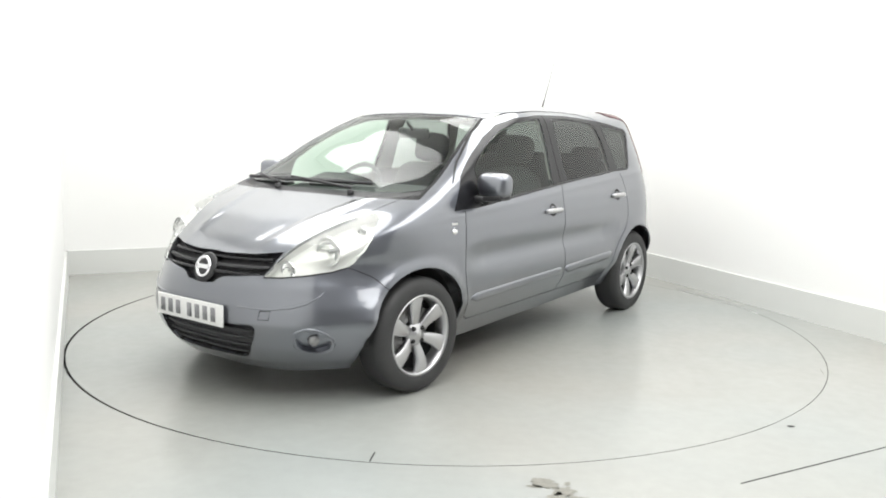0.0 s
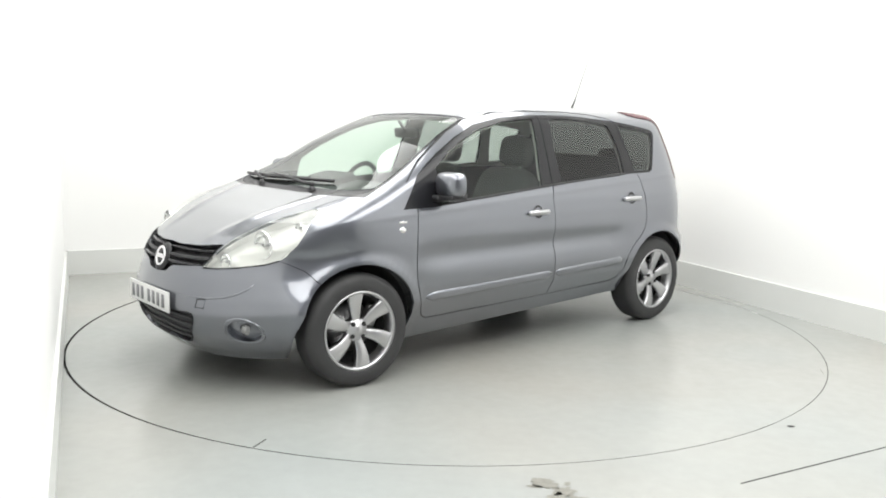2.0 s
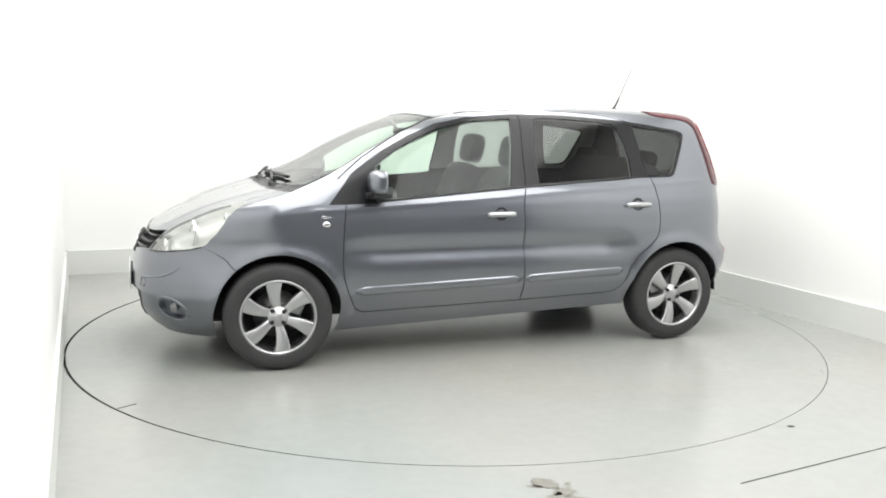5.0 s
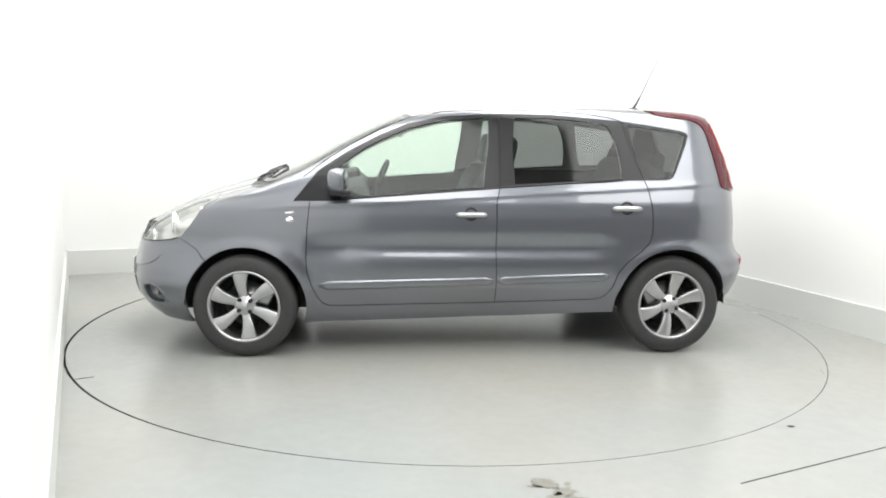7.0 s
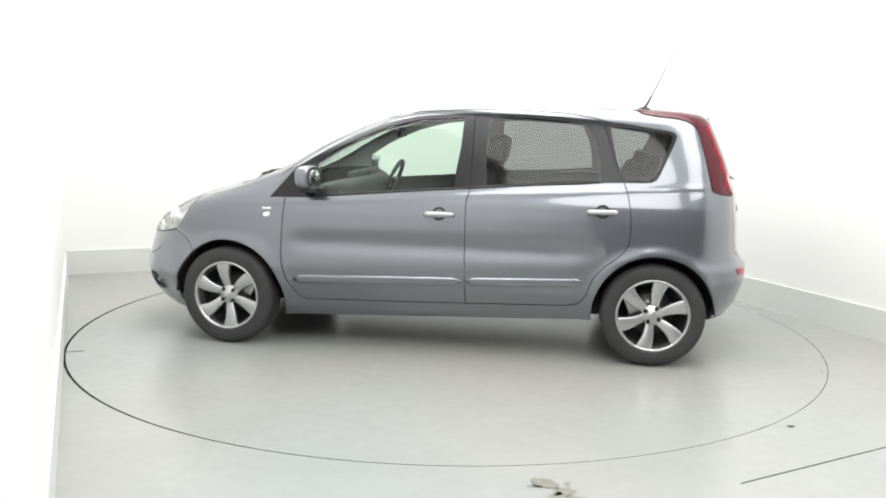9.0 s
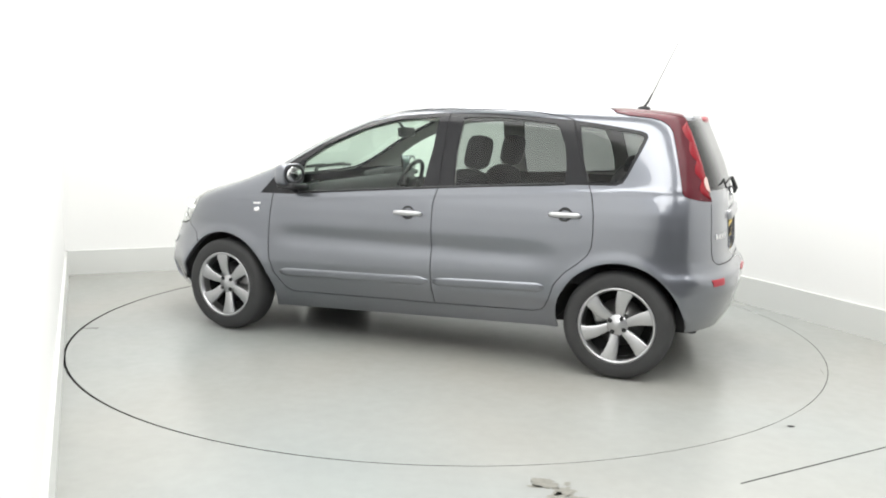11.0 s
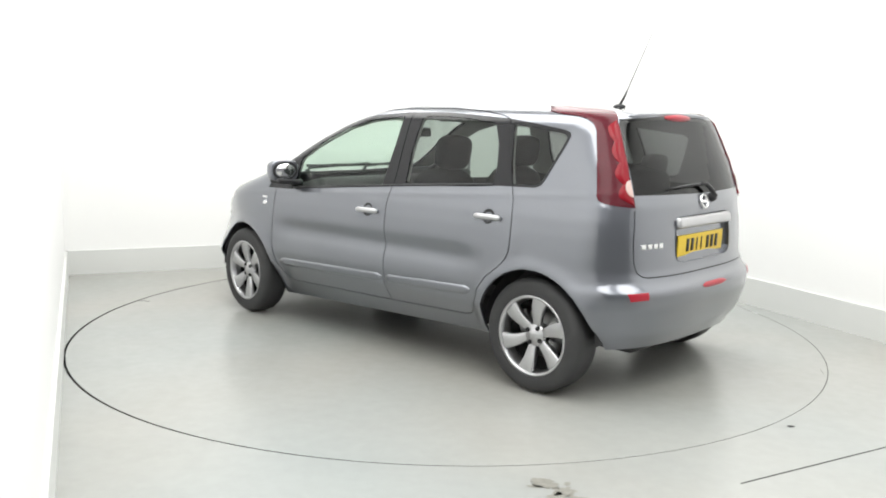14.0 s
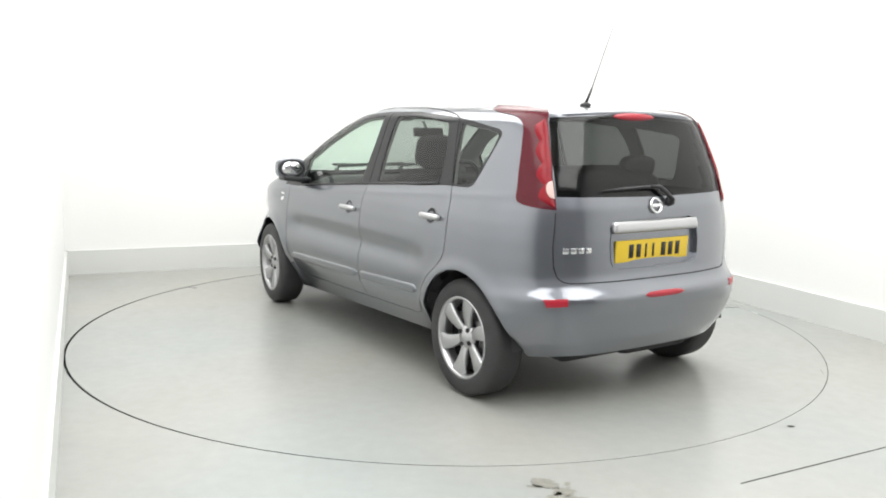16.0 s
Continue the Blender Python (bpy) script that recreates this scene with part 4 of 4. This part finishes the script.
def wheel_thing(hx, s, turn):
    w = part("wheel", lathe([(.208, -.088), (.225, -.094), (.268, -.095), (.290, -.086), (.303, -.066), (.305, -.04), (.305, .04), (.303, .066), (.290, .086), (.268, .095), (.225, .094), (.208, .088)], 72, closed=True),
             RUBBER, car, "alloy wheel with a black tyre")
    rim = part("rim", lathe([(.212, .086), (.216, .092), (.206, .093), (.199, .086), (.194, .05), (.186, .0), (.190, -.06), (.206, -.09), (.212, -.086)], 72, closed=True), ALLOY, w, "bright six-spoke alloy rim")
    part("rim_well", lathe([(.188, .02), (.180, -.05), (.16, -.075), (.0, -.078)], 48), UNDER, w, "dark inner wheel")
    part("brake_disc", lathe([(.0, -.02), (.07, -.012), (.075, -.03), (.135, -.03), (.135, -.045), (.0, -.045)], 48), DISC, w, "steel brake disc")
    part("brake_caliper", block(.075, .05, .12, .014, 3), DISC, w, "grey steel brake caliper", pose(-.118 if s * hx > 0 else .118, -.015, .05, 0, -22 if s * hx > 0 else 22))
    part("hub", lathe([(.0, .075), (.026, .074), (.031, .068), (.052, .064), (.066, .050), (.070, .02), (.0, .02)], 40), ALLOY, w)
    for k in range(4):
        a = math.radians(turn + 45 + 90 * k)
        bm = lathe([(.0, .004), (.0105, .004), (.0125, -.002), (.0125, -.01)], 16)
        part("wheel_bolt", bm, UNDER, w, at=pose(.046 * math.cos(a), .069, .046 * math.sin(a)))
    # each spoke widens outwards, leans a little and is dished
    bm = bmesh.new()
    rows = []
    for q in np.linspace(0, 1, 9):
        r = .046 + (.200 - .046) * q
        half = .023 + .023 * q ** 1.2
        lean = .012 * math.sin(q * 2.6)
        d = .058 + .026 * math.sin(q * 1.6)
        rows.append([bm.verts.new((lean + half * u, d - dd, r)) for u, dd in ((-1, .030), (-1, .006), (-.82, .0), (0, .003), (.82, .0), (1, .006), (1, .030))])
    for a, b in zip(rows, rows[1:]):
        for i in range(6):
            bm.faces.new((a[i], a[i + 1], b[i + 1], b[i]))
    bmesh.ops.recalc_face_normals(bm, faces=bm.faces)
    first = part("spoke", bm, ALLOY, w, at=pose(0, 0, 0, 0, turn))
    for k in range(1, 6):
        o = new("spoke", first.data)
        o.parent = w
        o.matrix_basis = pose(0, 0, 0, 0, turn + 60 * k)
    w.matrix_basis = pose(hx, s * .735, HUB_Z, 0, 0, (0 if s > 0 else 180) + (-4.5 if hx > 0 else 0))
    return w


for args in ((HUB_X, 1, 4), (-HUB_X, 1, -14), (HUB_X, -1, 20), (-HUB_X, -1, 33)):
    wheel_thing(*args)


def pad(sx, sy, sz, soft=0.6):
    """A stuffed cushion: a ball pressed towards a box."""
    bm = bmesh.new()
    bmesh.ops.create_uvsphere(bm, u_segments=28, v_segments=18, radius=1.0)
    for v in bm.verts:
        x, y, z = (math.copysign(abs(q) ** soft, q) for q in v.co)
        v.co = Vector((x * sx / 2, y * sy / 2, z * sz / 2))
    return bm


def interior():
    for y in (.36, -.36):
        seat = part("front_seat", pad(.56, .52, .20, .5), FABRIC, car, "charcoal fabric front seat", pose(.12, y, .56, 0, -6))
        part("backrest", pad(.19, .50, .60, .5), FABRIC, seat, "", pose(-.255, 0, .29, 0, -14))
        part("headrest", pad(.12, .27, .21, .55), FABRIC, seat, "padded rounded headrest", pose(-.355, 0, .70, 0, -6))
        for d in (-.06, .06):
            part("headrest_post", tube([(-.335, d, .56), (-.352, d, .63)], .007), CHROME, seat)
    bench = part("rear_seat", pad(.54, 1.24, .22, .45), FABRIC, car, "charcoal fabric rear bench", pose(-.90, 0, .56))
    part("backrest", pad(.18, 1.22, .60, .4), FABRIC, bench, "", pose(-.30, 0, .32, 0, -14))
    for y in (-.40, .40):
        part("headrest", pad(.09, .25, .13, .6), FABRIC, bench, "padded headrest", pose(-.385, y, .61, 0, -10))
    dash = part("dashboard", block(.50, 1.36, .24, .07, 4), LINING, car, "dark grey dashboard", pose(.80, 0, .86, 0, 12))
    part("instrument_hood", block(.18, .34, .08, .03, 4), LINING, dash, "", pose(-.12, -.36, .13))
    part("centre_stack", block(.16, .26, .36, .04, 3), LINING, dash, "", pose(-.16, 0, -.16))
    part("parcel_shelf", block(.36, 1.14, .03, .01), LINING, car, "dark parcel shelf", pose(-1.50, 0, .98))
    # steering wheel on the right-hand side
    ring = [(0, .185 * math.cos(a), .185 * math.sin(a)) for a in np.linspace(0, 2 * math.pi, 33)]
    sw = part("steering_wheel", tube(ring, .016, 10), BLACK, car, "black three-spoke steering wheel", pose(.50, -.36, .945, 0, -24))
    part("wheel_boss", block(.05, .15, .12, .03, 3), BLACK, sw)
    for a in (0, 180, 270):
        c, d = math.cos(radians(a)), math.sin(radians(a))
        part("wheel_spoke", tube([(0, .05 * c, .05 * d), (0, .18 * c, .18 * d)], .014), BLACK, sw)
    part("steering_column", tube([(.03, 0, -.02), (.25, 0, -.10)], .03), BLACK, sw)
    mir = part("rear_view_mirror", block(.03, .24, .065, .014, 3), BLACK, car, "black rear-view mirror", pose(.36, 0, 1.33, 0, 10))
    part("mirror_stalk", tube([(0.01, 0, .02), (.055, 0, .085)], .010), BLACK, mir)
    for y in (.36, -.36):
        part("sun_visor", block(.14, .36, .018, .007), PALELINING, car, "pale folded sun visor", pose(.25, y, 1.435, 0, 16))


interior()


def wipers_and_aerial():
    for y0, y1, z1 in ((.28, .60, 1.046), (-.30, .20, 1.040)):
        p0, n0 = surface_at(FRONT, y0, 1.012)
        base = part("front_wiper", lathe([(0.0, .02), (.016, .018), (.02, 0)], 18, "Z"), BLACK, car, "black windscreen wiper", Matrix.Translation(p0) @ n0.to_track_quat("Z", "Y").to_matrix().to_4x4())
        inv = base.matrix_basis.inverted()
        y2 = y0 - .55 if y0 > 0 else y0 - .26
        pts = [surface_at(FRONT, y0 + (y2 - y0) * q, 1.016 + .03 * q) for q in np.linspace(0, 1, 6)]
        part("wiper_arm", tube([inv @ (p + n * .024) for p, n in pts], .009, 8), BLACK, base)
        pts = [surface_at(FRONT, y2 - .10 + (y1 * .6 - y2 + .10) * q, 1.036 + .012 * q) for q in np.linspace(0, 1, 8)]
        part("wiper_blade", tube([inv @ (p + n * .016) for p, n in pts], .010, 8), BLACK, base)
    p, n = surface_at(TOP, -1.262, 0.012)
    bm = bmesh.new()
    bmesh.ops.create_uvsphere(bm, u_segments=20, v_segments=10, radius=1.0)
    bmesh.ops.scale(bm, vec=(.040, .020, .016), verts=bm.verts)
    aerial = part("aerial", bm, BLACK, car, "black roof aerial with a thin mast", Matrix.Translation((p.x, 0.0, p.z + .006)))
    part("mast_base", tube([(0, 0, .008), (-.022, 0, .042), (-.045, 0, .090)], [.009, .007, .0055], 10), BLACK, aerial)
    part("mast", tube([(-.045, 0, .088), (-.11, 0, .235), (-.185, 0, .40)], [.0031, .0026, .0019], 8), BLACK, aerial)


wipers_and_aerial()


# the sheets of glass and the lamp lenses let the light through
for ob in car.children_recursive:
    if ob.type == "MESH" and ob.data.materials[0] in (CLEARGLASS, TINTGLASS, BACKGLASS, LENS):
        ob.visible_shadow = False


# ---------------------------------------------------------------- what moves
def motions():
    rows = [(0.0, 233.75), (0.25, 233.15), (0.5, 231.75)]
    rows += [(k * 0.5, 235.24 - 6.975 * k * 0.5) for k in range(2, 33)]
    walk(car, [(t, pose(0, 0, 0, 0, 0, a) @ CAR_AT) for t, a in rows])
    walk(turntable_thing, [(t, pose(0, 0, 0, 0, 0, a - 180)) for t, a in rows])


motions()
